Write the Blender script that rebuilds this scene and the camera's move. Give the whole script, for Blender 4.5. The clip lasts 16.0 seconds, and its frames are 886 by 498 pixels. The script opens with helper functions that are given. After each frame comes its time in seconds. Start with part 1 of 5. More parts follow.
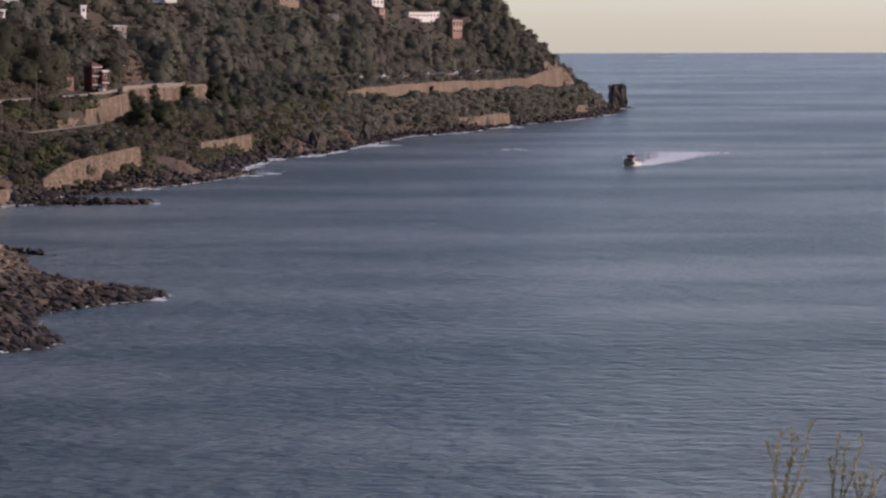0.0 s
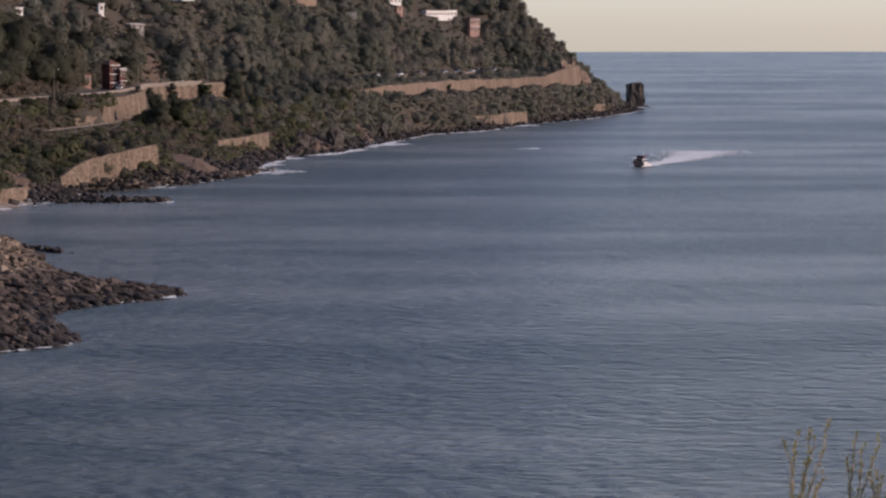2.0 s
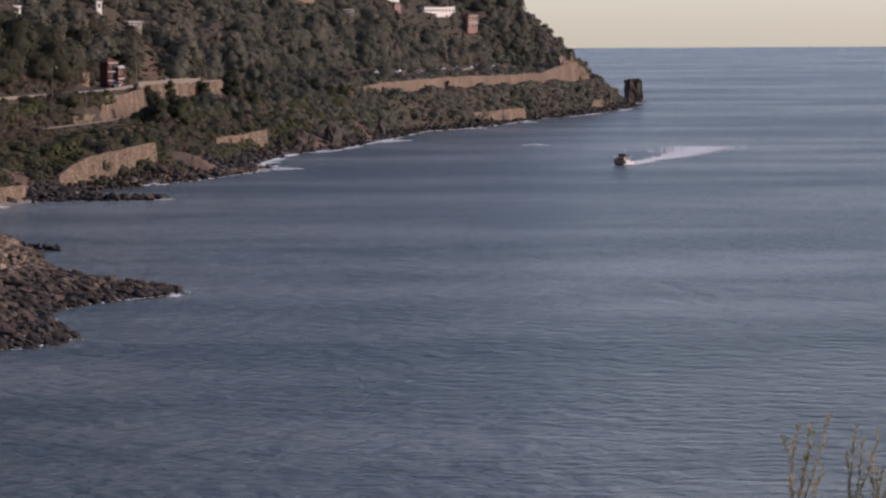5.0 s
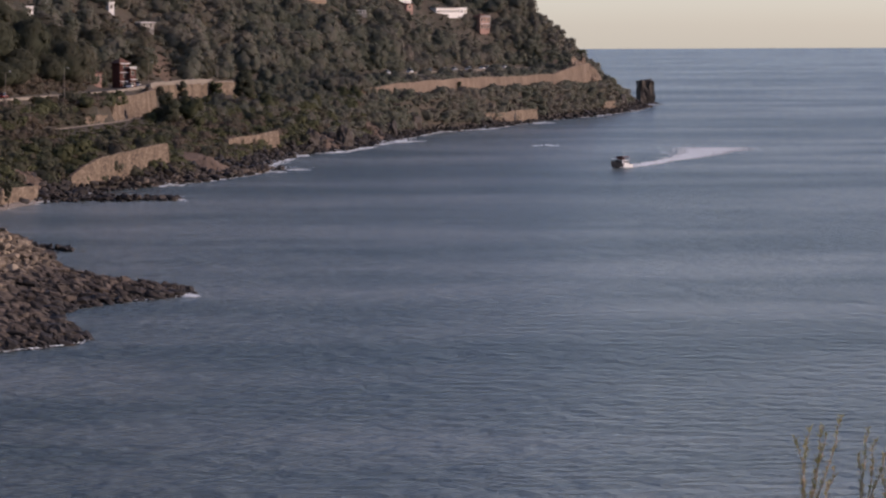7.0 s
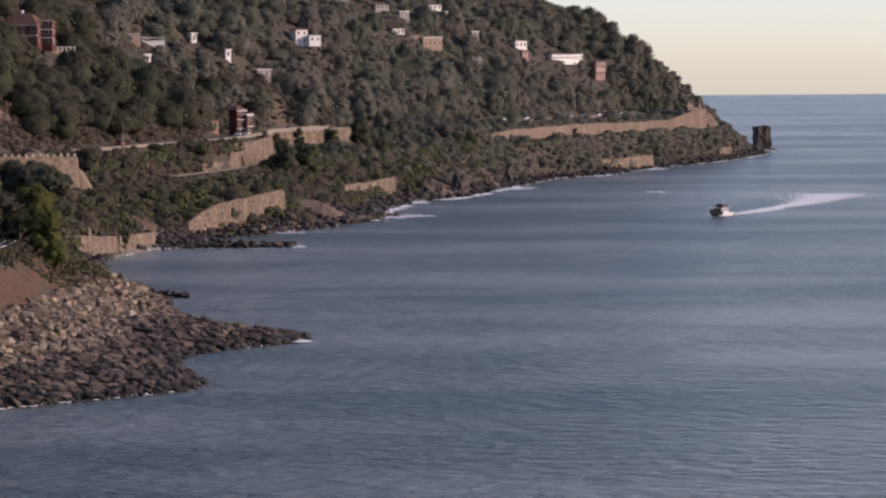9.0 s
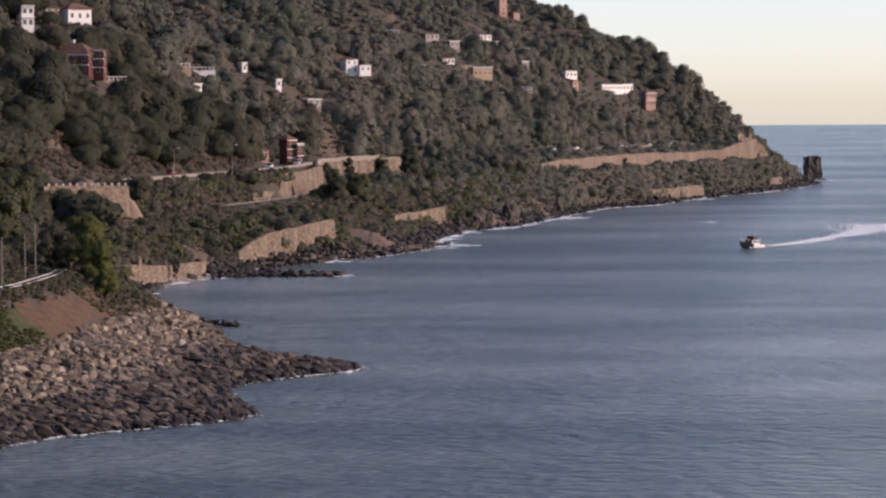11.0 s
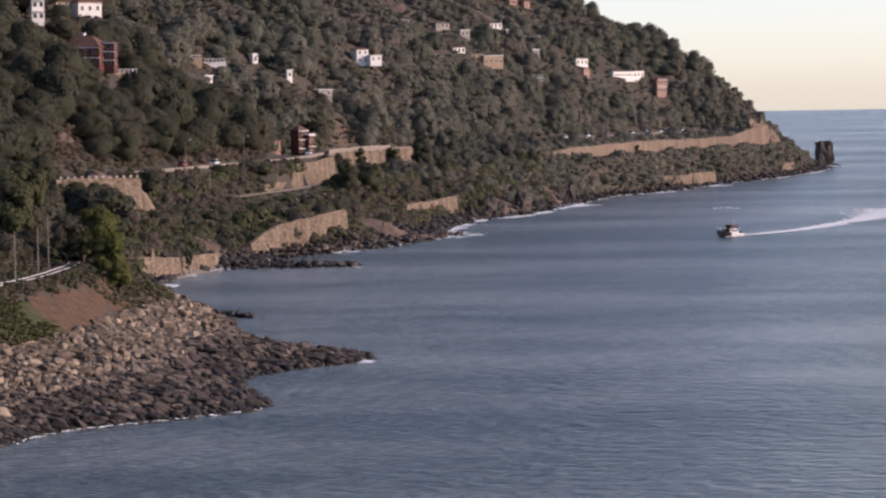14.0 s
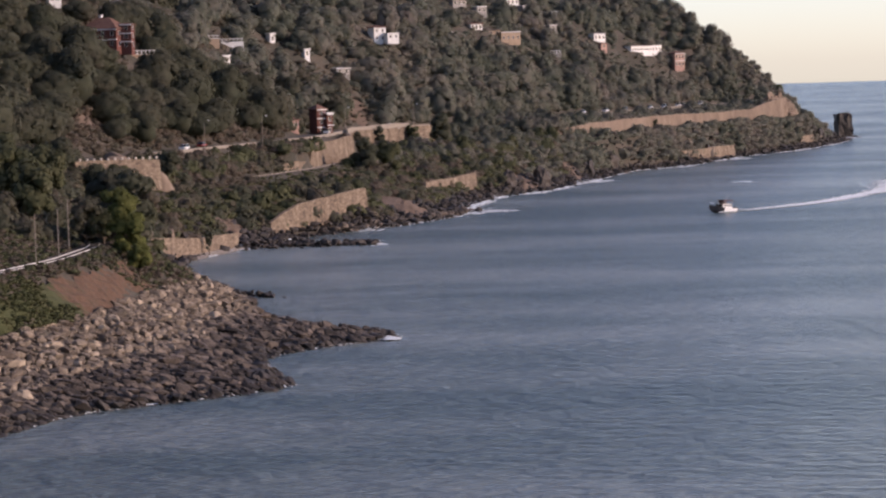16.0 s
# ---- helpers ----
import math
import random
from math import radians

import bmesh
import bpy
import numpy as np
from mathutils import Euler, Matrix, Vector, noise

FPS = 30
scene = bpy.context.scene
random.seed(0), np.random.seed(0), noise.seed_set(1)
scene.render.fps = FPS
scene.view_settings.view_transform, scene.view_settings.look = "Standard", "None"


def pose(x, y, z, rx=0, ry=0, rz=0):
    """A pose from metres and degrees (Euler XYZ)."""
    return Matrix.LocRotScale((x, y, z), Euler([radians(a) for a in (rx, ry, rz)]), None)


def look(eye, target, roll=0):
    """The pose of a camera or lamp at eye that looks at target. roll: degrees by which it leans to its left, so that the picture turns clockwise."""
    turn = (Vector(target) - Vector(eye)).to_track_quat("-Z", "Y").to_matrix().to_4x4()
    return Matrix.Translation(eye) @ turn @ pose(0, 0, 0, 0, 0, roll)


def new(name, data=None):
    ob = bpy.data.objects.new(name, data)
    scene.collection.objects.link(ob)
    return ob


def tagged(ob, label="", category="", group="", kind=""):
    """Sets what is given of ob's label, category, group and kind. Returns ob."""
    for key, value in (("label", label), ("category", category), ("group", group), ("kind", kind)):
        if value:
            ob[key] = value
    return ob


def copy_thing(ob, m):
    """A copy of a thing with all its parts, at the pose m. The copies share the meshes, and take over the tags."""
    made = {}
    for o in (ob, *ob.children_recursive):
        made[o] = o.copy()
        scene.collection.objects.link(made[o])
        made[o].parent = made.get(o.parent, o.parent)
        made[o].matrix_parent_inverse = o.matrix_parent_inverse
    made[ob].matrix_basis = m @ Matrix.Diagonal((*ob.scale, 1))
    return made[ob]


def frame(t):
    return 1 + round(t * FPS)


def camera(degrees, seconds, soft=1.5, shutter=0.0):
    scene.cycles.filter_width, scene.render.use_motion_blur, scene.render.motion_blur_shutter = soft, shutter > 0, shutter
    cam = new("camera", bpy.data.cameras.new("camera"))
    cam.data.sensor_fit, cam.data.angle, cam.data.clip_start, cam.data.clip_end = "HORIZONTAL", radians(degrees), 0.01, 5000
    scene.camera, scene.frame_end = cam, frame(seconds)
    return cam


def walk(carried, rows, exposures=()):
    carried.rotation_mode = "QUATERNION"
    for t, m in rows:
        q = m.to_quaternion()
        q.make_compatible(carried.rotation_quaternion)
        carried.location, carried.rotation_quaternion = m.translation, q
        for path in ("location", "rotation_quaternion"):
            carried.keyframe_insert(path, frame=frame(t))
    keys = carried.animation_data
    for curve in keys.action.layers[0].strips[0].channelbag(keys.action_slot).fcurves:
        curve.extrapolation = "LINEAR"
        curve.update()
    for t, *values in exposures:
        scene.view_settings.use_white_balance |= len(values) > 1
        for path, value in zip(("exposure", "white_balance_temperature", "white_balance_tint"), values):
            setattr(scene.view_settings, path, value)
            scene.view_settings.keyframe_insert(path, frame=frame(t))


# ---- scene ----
# ---- the camera: it stands on a bluff 36 m above the sea and only turns ----
EYE = (0.0, 0.0, 36.0)
cam = camera(16.83, 16.0, soft=2.3)


def aim(yaw, pitch, roll):
    """A pose at the eye: yaw to the right of +Y, pitch upwards, roll, in degrees."""
    return pose(*EYE, 0, 0, -yaw) @ pose(0, 0, 0, 90 + pitch, 0, 0) @ pose(0, 0, 0, 0, 0, -roll)


TURNS = [
    (0.0, 4.334, -4.153, 0.169),
    (0.5, 4.273, -4.181, 0.196),
    (1.0, 4.192, -4.214, 0.183),
    (1.5, 4.103, -4.209, 0.167),
    (2.0, 4.005, -4.182, 0.095),
    (2.5, 3.971, -4.198, 0.215),
    (3.0, 3.980, -4.199, 0.164),
    (3.5, 3.991, -4.196, 0.207),
    (4.0, 4.043, -4.215, 0.294),
    (6.5, 3.962, -4.260, 0.281),
    (7.0, 3.801, -4.229, 0.269),
    (7.5, 3.370, -4.113, 0.304),
    (8.0, 2.237, -3.908, 0.356),
    (8.5, 1.828, -3.587, 0.291),
    (9.0, 1.587, -3.328, 0.421),
    (9.5, 1.267, -3.086, 0.384),
    (12.0, 0.513, -2.710, 0.396),
    (12.5, 0.519, -2.694, 0.376),
    (13.0, 0.466, -2.734, 0.506),
    (13.5, 0.431, -2.819, 0.744),
    (14.0, 0.392, -2.959, 0.971),
    (14.5, 0.360, -3.100, 1.053),
    (15.0, 0.312, -3.196, 1.284),
    (15.5, 0.170, -3.296, 1.453),
    (16.0, -0.000, -3.387, 1.751),
]
walk(cam, [(t, aim(a, b, c)) for t, a, b, c in TURNS],
     exposures=[(0, -0.04, 6900, 28), (7.0, -0.04, 6900, 28), (8.6, 0.17, 6900, 28), (9.7, 0.25, 6900, 28), (11.8, 0.38, 6900, 28), (16, 0.41, 6900, 28)])

# ---- world and sun: a low, hazy winter sun from the sea side ----
SUN_AZ, SUN_EL = radians(98), radians(22)
world = bpy.data.worlds.new("sky")
scene.world = world
world.use_nodes = True
wn, wl = world.node_tree.nodes, world.node_tree.links
sky = wn.new("ShaderNodeTexSky")
sky.sky_type, sky.sun_disc = "NISHITA", False
sky.sun_elevation, sky.sun_rotation = SUN_EL, SUN_AZ
sky.altitude, sky.air_density, sky.dust_density, sky.ozone_density = 30, 0.65, 0.46, 1.1
wn["Background"].inputs["Strength"].default_value = 0.15
wl.new(sky.outputs[0], wn["Background"].inputs["Color"])
sun_data = bpy.data.lights.new("sun", "SUN")
sun_data.energy, sun_data.angle, sun_data.color = 2.7, radians(3.0), (1.0, 0.84, 0.68)
sun = new("sun", sun_data)
toward = Vector((math.sin(SUN_AZ) * math.cos(SUN_EL), math.cos(SUN_AZ) * math.cos(SUN_EL), math.sin(SUN_EL)))
sun.matrix_world = look(toward * 200, (0, 0, 0))


# ---- materials ----
def material(name, stops, scale=1.0, rough=0.85, bump=0.3, detail_scale=9.0, metal=0.0, space="Object", island=0.0, stretch=(1, 1, 1), spec=0.3, thin=0.0):
    """Colours run through stops by two scales of noise; island adds a shift per loose piece or object."""
    m = bpy.data.materials.new(name)
    m.use_nodes = True
    n, l = m.node_tree.nodes, m.node_tree.links
    b = n["Principled BSDF"]
    b.inputs["Roughness"].default_value, b.inputs["Metallic"].default_value = rough, metal
    b.inputs["Specular IOR Level"].default_value = spec
    co = n.new("ShaderNodeTexCoord")
    mp = n.new("ShaderNodeMapping")
    mp.inputs["Scale"].default_value = stretch
    l.new(co.outputs[space], mp.inputs[0])
    big, small = n.new("ShaderNodeTexNoise"), n.new("ShaderNodeTexNoise")
    big.inputs["Scale"].default_value, small.inputs["Scale"].default_value = scale, scale * detail_scale
    big.inputs["Detail"].default_value, small.inputs["Detail"].default_value = 4, 5
    l.new(mp.outputs[0], big.inputs[0]), l.new(mp.outputs[0], small.inputs[0])
    mix = n.new("ShaderNodeMath")
    mix.operation = "MULTIPLY_ADD"
    mix.inputs[1].default_value, = (0.45,)
    l.new(small.outputs[0], mix.inputs[0])
    half = n.new("ShaderNodeMath")
    half.operation = "MULTIPLY"
    half.inputs[1].default_value = 0.55
    l.new(big.outputs[0], half.inputs[0]), l.new(half.outputs[0], mix.inputs[2])
    last = mix
    if island:
        geo, info = n.new("ShaderNodeNewGeometry"), n.new("ShaderNodeObjectInfo")
        add = n.new("ShaderNodeMath")
        add.operation = "ADD"
        l.new(geo.outputs["Random Per Island"], add.inputs[0]), l.new(info.outputs["Random"], add.inputs[1])
        sh = n.new("ShaderNodeMath")
        sh.operation = "MULTIPLY_ADD"
        sh.inputs[1].default_value = island
        off = n.new("ShaderNodeMath")
        off.operation = "SUBTRACT"
        off.inputs[1].default_value = island
        l.new(add.outputs[0], sh.inputs[0]), l.new(mix.outputs[0], off.inputs[0]), l.new(off.outputs[0], sh.inputs[2])
        last = sh
    ramp = n.new("ShaderNodeValToRGB")
    lo, hi = 0.32, 0.68
    for i, c in enumerate(stops):
        p = lo + (hi - lo) * i / max(1, len(stops) - 1)
        e = ramp.color_ramp.elements[i] if i < 2 else ramp.color_ramp.elements.new(p)
        e.position, e.color = p, (*c, 1)
    if len(stops) == 1:
        ramp.color_ramp.elements[1].color = (*stops[0], 1)
    l.new(last.outputs[0], ramp.inputs[0]), l.new(ramp.outputs[0], b.inputs["Base Color"])
    if bump:
        bp = n.new("ShaderNodeBump")
        bp.inputs["Strength"].default_value, bp.inputs["Distance"].default_value = bump, 0.3 / scale / detail_scale
        l.new(small.outputs[0], bp.inputs["Height"]), l.new(bp.outputs[0], b.inputs["Normal"])
    if thin:
        # thin leaves let part of the light through
        tr, mx = n.new("ShaderNodeBsdfTranslucent"), n.new("ShaderNodeMixShader")
        mx.inputs[0].default_value = thin
        l.new(ramp.outputs[0], tr.inputs[0])
        l.new(b.outputs[0], mx.inputs[1]), l.new(tr.outputs[0], mx.inputs[2])
        l.new(mx.outputs[0], n["Material Output"].inputs[0])
    return m


def water_material():
    m = bpy.data.materials.new("sea_water")
    m.use_nodes = True
    n, l = m.node_tree.nodes, m.node_tree.links
    b = n["Principled BSDF"]
    b.inputs["IOR"].default_value = 1.333
    b.inputs["Specular IOR Level"].default_value = 0.5
    co = n.new("ShaderNodeTexCoord")

    def waves(scale, stretch, detail, rough=0.55, turn=0.0):
        mp, tx = n.new("ShaderNodeMapping"), n.new("ShaderNodeTexNoise")
        mp.inputs["Scale"].default_value, mp.inputs["Rotation"].default_value = stretch, (0, 0, turn)
        tx.inputs["Scale"].default_value, tx.inputs["Detail"].default_value, tx.inputs["Roughness"].default_value = scale, detail, rough
        l.new(co.outputs["Object"], mp.inputs[0]), l.new(mp.outputs[0], tx.inputs[0])
        return tx.outputs[0]

    swell, chop = waves(0.10, (0.6, 1, 1), 3, turn=0.25), waves(0.42, (0.6, 1, 1), 4, 0.58, turn=-0.12)
    wind = waves(0.0065, (0.55, 1.0, 1), 4, 0.6, turn=0.3)
    streak = waves(0.022, (0.45, 1.0, 1), 4, 0.65, turn=0.25)
    gust = n.new("ShaderNodeMath")
    gust.operation = "MULTIPLY_ADD"
    gust.inputs[1].default_value = 0.5
    l.new(streak, gust.inputs[0])
    hw = n.new("ShaderNodeMath")
    hw.operation = "MULTIPLY"
    hw.inputs[1].default_value = 0.5
    l.new(wind, hw.inputs[0]), l.new(hw.outputs[0], gust.inputs[2])
    height = n.new("ShaderNodeMath")
    height.operation = "MULTIPLY_ADD"
    height.inputs[1].default_value = 0.6
    l.new(swell, height.inputs[0]), l.new(chop, height.inputs[2])
    ripple, crisp = waves(1.5, (0.45, 1, 1), 2, turn=-0.1), n.new("ShaderNodeMath")
    crisp.operation, crisp.inputs[1].default_value = "MULTIPLY_ADD", 0.16
    l.new(ripple, crisp.inputs[0]), l.new(height.outputs[0], crisp.inputs[2])
    rough = n.new("ShaderNodeMapRange")
    rough.inputs["From Min"].default_value, rough.inputs["From Max"].default_value = 0.36, 0.62
    rough.inputs["To Min"].default_value, rough.inputs["To Max"].default_value = 0.262, 0.214
    l.new(gust.outputs[0], rough.inputs[0])
    power = n.new("ShaderNodeMapRange")
    power.inputs["From Min"].default_value, power.inputs["From Max"].default_value = 0.36, 0.62
    power.inputs["To Min"].default_value, power.inputs["To Max"].default_value = 0.98, 0.52
    l.new(gust.outputs[0], power.inputs[0])
    # the chop dies down offshore, out of the cape's broken water
    place, calm = n.new("ShaderNodeSeparateXYZ"), n.new("ShaderNodeMapRange")
    l.new(co.outputs["Object"], place.inputs[0]), l.new(place.outputs["Y"], calm.inputs[0])
    calm.inputs["From Min"].default_value, calm.inputs["From Max"].default_value = 750, 2400
    calm.inputs["To Min"].default_value, calm.inputs["To Max"].default_value = 1.0, 0.8
    damp, ease = n.new("ShaderNodeMath"), n.new("ShaderNodeMath")
    damp.operation = ease.operation = "MULTIPLY"
    l.new(power.outputs[0], damp.inputs[0]), l.new(calm.outputs[0], damp.inputs[1])
    l.new(rough.outputs[0], ease.inputs[0]), l.new(calm.outputs[0], ease.inputs[1])
    l.new(ease.outputs[0], b.inputs["Roughness"])
    bp = n.new("ShaderNodeBump")
    bp.inputs["Distance"].default_value = 2.7
    l.new(damp.outputs[0], bp.inputs["Strength"])
    l.new(crisp.outputs[0], bp.inputs["Height"]), l.new(bp.outputs[0], b.inputs["Normal"])
    # brighter sky reflection in the wind patches is put into the base colour
    ramp = n.new("ShaderNodeValToRGB")
    ramp.color_ramp.elements[0].position, ramp.color_ramp.elements[0].color = 0.43, (0.078, 0.112, 0.114, 1)
    ramp.color_ramp.elements[1].position, ramp.color_ramp.elements[1].color = 0.57, (0.195, 0.228, 0.222, 1)
    l.new(gust.outputs[0], ramp.inputs[0]), l.new(ramp.outputs[0], b.inputs["Base Color"])
    return m


WATER = water_material()
EARTH = material("dry_earth_and_scrub", [(0.050, 0.052, 0.036), (0.066, 0.061, 0.046), (0.094, 0.077, 0.061), (0.056, 0.056, 0.040)], 0.09, 0.95, 0.8, 9)
CLAY = material("bare_red_earth", [(0.046, 0.037, 0.023), (0.086, 0.054, 0.035), (0.126, 0.073, 0.047), (0.076, 0.056, 0.036), (0.106, 0.068, 0.044)], 0.3, 0.95, 1.0, 6)
TURF = material("coarse_grass", [(0.038, 0.046, 0.018), (0.054, 0.061, 0.024), (0.084, 0.076, 0.038)], 0.3, 0.95, 0.6, 9)
LEAF = material("dark_pine_foliage", [(0.064, 0.078, 0.047), (0.090, 0.098, 0.064), (0.122, 0.115, 0.084), (0.164, 0.132, 0.106)], 0.035, 0.8, 0.0, 9, island=0.05, thin=0.48)
SCRUB = material("scrub_foliage", [(0.080, 0.088, 0.056), (0.118, 0.108, 0.078), (0.158, 0.128, 0.100), (0.190, 0.146, 0.118)], 0.05, 0.85, 0.0, 9, island=0.05, thin=0.48)
# foliage colour paled and greyed to stand in for distance haze
HAZED_LEAF = material("hazed_grey_green_foliage", [(0.116, 0.132, 0.098), (0.154, 0.166, 0.128), (0.194, 0.186, 0.152), (0.236, 0.205, 0.176)], 0.035, 0.85, 0.0, 9, island=0.05, thin=0.48)
BRIGHT_LEAF = material("sunlit_bush_foliage", [(0.092, 0.110, 0.032), (0.140, 0.154, 0.046), (0.190, 0.190, 0.066)], 0.3, 0.8, 0.0, 8, island=0.05, thin=0.48)
OLIVE = material("olive_green_foliage", [(0.060, 0.070, 0.034), (0.090, 0.097, 0.048), (0.126, 0.124, 0.066)], 0.2, 0.8, 0.0, 8, island=0.12, thin=0.35)
BARK = material("grey_brown_bark", [(0.06, 0.045, 0.032), (0.12, 0.09, 0.065)], 1.5, 0.95, 0.8, 6, stretch=(1, 1, 0.25))
PALE_ROCK = material("pale_limestone", [(0.112, 0.088, 0.068), (0.240, 0.192, 0.144), (0.405, 0.327, 0.242)], 0.5, 0.9, 0.9, 7, island=0.26)
DARK_ROCK = material("dark_shore_rock", [(0.020, 0.017, 0.015), (0.055, 0.044, 0.036), (0.105, 0.083, 0.066), (0.18, 0.142, 0.112)], 0.5, 0.75, 0.9, 7, island=0.26)
WET_ROCK = material("wet_black_rock", [(0.016, 0.014, 0.012), (0.040, 0.033, 0.028), (0.075, 0.061, 0.050)], 0.5, 0.62, 0.9, 7, island=0.2)


def masonry(name, stops, size):
    """Rough coursed stones with recessed darker joints and rain stains."""
    m = bpy.data.materials.new(name)
    m.use_nodes = True
    n, l = m.node_tree.nodes, m.node_tree.links
    b = n["Principled BSDF"]
    b.inputs["Roughness"].default_value, b.inputs["Specular IOR Level"].default_value = 0.92, 0.25
    co, mp, rain = n.new("ShaderNodeTexCoord"), n.new("ShaderNodeMapping"), n.new("ShaderNodeMapping")
    mp.inputs["Scale"].default_value = (1 / size, 1 / size, 1.7 / size)
    rain.inputs["Scale"].default_value = (0.5, 0.5, 0.07)
    l.new(co.outputs["Object"], mp.inputs[0]), l.new(co.outputs["Object"], rain.inputs[0])
    cell, edge, stain = n.new("ShaderNodeTexVoronoi"), n.new("ShaderNodeTexVoronoi"), n.new("ShaderNodeTexNoise")
    edge.feature = "DISTANCE_TO_EDGE"
    cell.inputs["Scale"].default_value = edge.inputs["Scale"].default_value = 1.0
    stain.inputs["Scale"].default_value, stain.inputs["Detail"].default_value = 1.0, 5
    l.new(mp.outputs[0], cell.inputs["Vector"]), l.new(mp.outputs[0], edge.inputs["Vector"]), l.new(rain.outputs[0], stain.inputs["Vector"])
    tone = n.new("ShaderNodeMath")
    tone.operation, tone.inputs[1].default_value = "MULTIPLY_ADD", 0.38
    half = n.new("ShaderNodeMath")
    half.operation, half.inputs[1].default_value = "MULTIPLY", 0.62
    l.new(cell.outputs["Color"], tone.inputs[0]), l.new(stain.outputs[0], half.inputs[0]), l.new(half.outputs[0], tone.inputs[2])
    ramp = n.new("ShaderNodeValToRGB")
    for i, c in enumerate(stops):
        p = 0.28 + 0.44 * i / (len(stops) - 1)
        e = ramp.color_ramp.elements[i] if i < 2 else ramp.color_ramp.elements.new(p)
        e.position, e.color = p, (*c, 1)
    joint, mix = n.new("ShaderNodeMapRange"), n.new("ShaderNodeMix")
    joint.inputs["From Max"].default_value, joint.inputs["To Min"].default_value = 0.10, 0.6
    mix.data_type, mix.blend_type = "RGBA", "MULTIPLY"
    mix.inputs[0].default_value = 1.0
    l.new(edge.outputs["Distance"], joint.inputs[0]), l.new(tone.outputs[0], ramp.inputs[0])
    l.new(ramp.outputs[0], mix.inputs[6]), l.new(joint.outputs[0], mix.inputs[7]), l.new(mix.outputs[2], b.inputs["Base Color"])
    bump = n.new("ShaderNodeBump")
    bump.inputs["Strength"].default_value, bump.inputs["Distance"].default_value = 0.8, 0.12
    l.new(joint.outputs[0], bump.inputs["Height"]), l.new(bump.outputs[0], b.inputs["Normal"])
    return m


MASONRY = masonry("weathered_stone_masonry", [(0.105, 0.080, 0.060), (0.208, 0.157, 0.114), (0.325, 0.256, 0.188)], 0.75)
OCHRE = material("ochre_cut_rock", [(0.13, 0.098, 0.074), (0.20, 0.150, 0.112), (0.26, 0.20, 0.152)], 0.13, 0.95, 0.9, 6, stretch=(1, 1, 0.4))
ASPHALT = material("worn_asphalt", [(0.05, 0.05, 0.05), (0.075, 0.073, 0.07)], 0.5, 0.95, 0.3, 9)
BALLAST = material("railway_ballast", [(0.035, 0.030, 0.024), (0.065, 0.055, 0.045)], 2.0, 0.95, 0.9, 5)
STEEL = material("worn_rail_steel", [(0.72, 0.70, 0.67), (0.84, 0.82, 0.79)], 2.0, 0.4, 0.0, 5, metal=0.15)
CONCRETE = material("stained_concrete", [(0.21, 0.182, 0.150), (0.33, 0.288, 0.240)], 0.6, 0.9, 0.4, 6)
FOAM = material("sea_foam", [(0.64, 0.70, 0.72), (0.80, 0.86, 0.87)], 1.2, 0.7, 0.6, 6)


# ---- building helpers ----
def part(name, bm, mat, parent=None, label="", smooth=False):
    me = bpy.data.meshes.new(name)
    bm.to_mesh(me)
    bm.free()
    for poly in me.polygons:
        poly.use_smooth = smooth
    me.materials.append(mat)
    ob = new(name, me)
    if parent is not None:
        ob.parent = parent
    if label:
        tagged(ob, label)
    return ob


def mesh_object(name, verts, faces, mat, parent=None, smooth=False, normals=None):
    me = bpy.data.meshes.new(name)
    verts, faces = np.asarray(verts, dtype=np.float32), np.asarray(faces, dtype=np.int32)
    k = faces.shape[1]
    me.vertices.add(len(verts))
    me.vertices.foreach_set("co", verts.ravel())
    me.loops.add(faces.size)
    me.loops.foreach_set("vertex_index", faces.ravel())
    me.polygons.add(len(faces))
    me.polygons.foreach_set("loop_start", np.arange(0, faces.size, k, dtype=np.int32))
    me.polygons.foreach_set("use_smooth", np.full(len(faces), smooth))
    me.update(calc_edges=True)
    if normals is not None:
        me.polygons.foreach_set("use_smooth", np.full(len(faces), True))
        me.attributes.new("custom_normal", "FLOAT_VECTOR", "POINT").data.foreach_set("vector", np.asarray(normals, dtype=np.float32).ravel())
    me.materials.append(mat)
    ob = new(name, me)
    if parent is not None:
        ob.parent = parent
    return ob


def empty(name, m, label, category, group="", kind=""):
    ob = new(name)
    ob.matrix_basis = m
    return tagged(ob, label, category, group, kind)


def box(bm, x0, x1, y0, y1, z0, z1, m=None):
    vs = [bm.verts.new(v) for v in ((x0, y0, z0), (x1, y0, z0), (x1, y1, z0), (x0, y1, z0), (x0, y0, z1), (x1, y0, z1), (x1, y1, z1), (x0, y1, z1))]
    for f in ((3, 2, 1, 0), (4, 5, 6, 7), (0, 1, 5, 4), (1, 2, 6, 5), (2, 3, 7, 6), (3, 0, 4, 7)):
        bm.faces.new([vs[i] for i in f])
    if m is not None:
        bmesh.ops.transform(bm, matrix=m, verts=vs)
    return vs


def tube(bm, a, b, r0, r1, sides=6):
    a, b = Vector(a), Vector(b)
    q = (b - a).to_track_quat("Z", "Y")
    rings = []
    for c, r in ((a, r0), (b, r1)):
        rings.append([bm.verts.new(c + q @ Vector((r * math.cos(i * math.tau / sides), r * math.sin(i * math.tau / sides), 0))) for i in range(sides)])
    for i in range(sides):
        j = (i + 1) % sides
        bm.faces.new((rings[0][i], rings[0][j], rings[1][j], rings[1][i]))
    bm.faces.new(rings[1]), bm.faces.new(rings[0][::-1])


rng = np.random.default_rng(7)

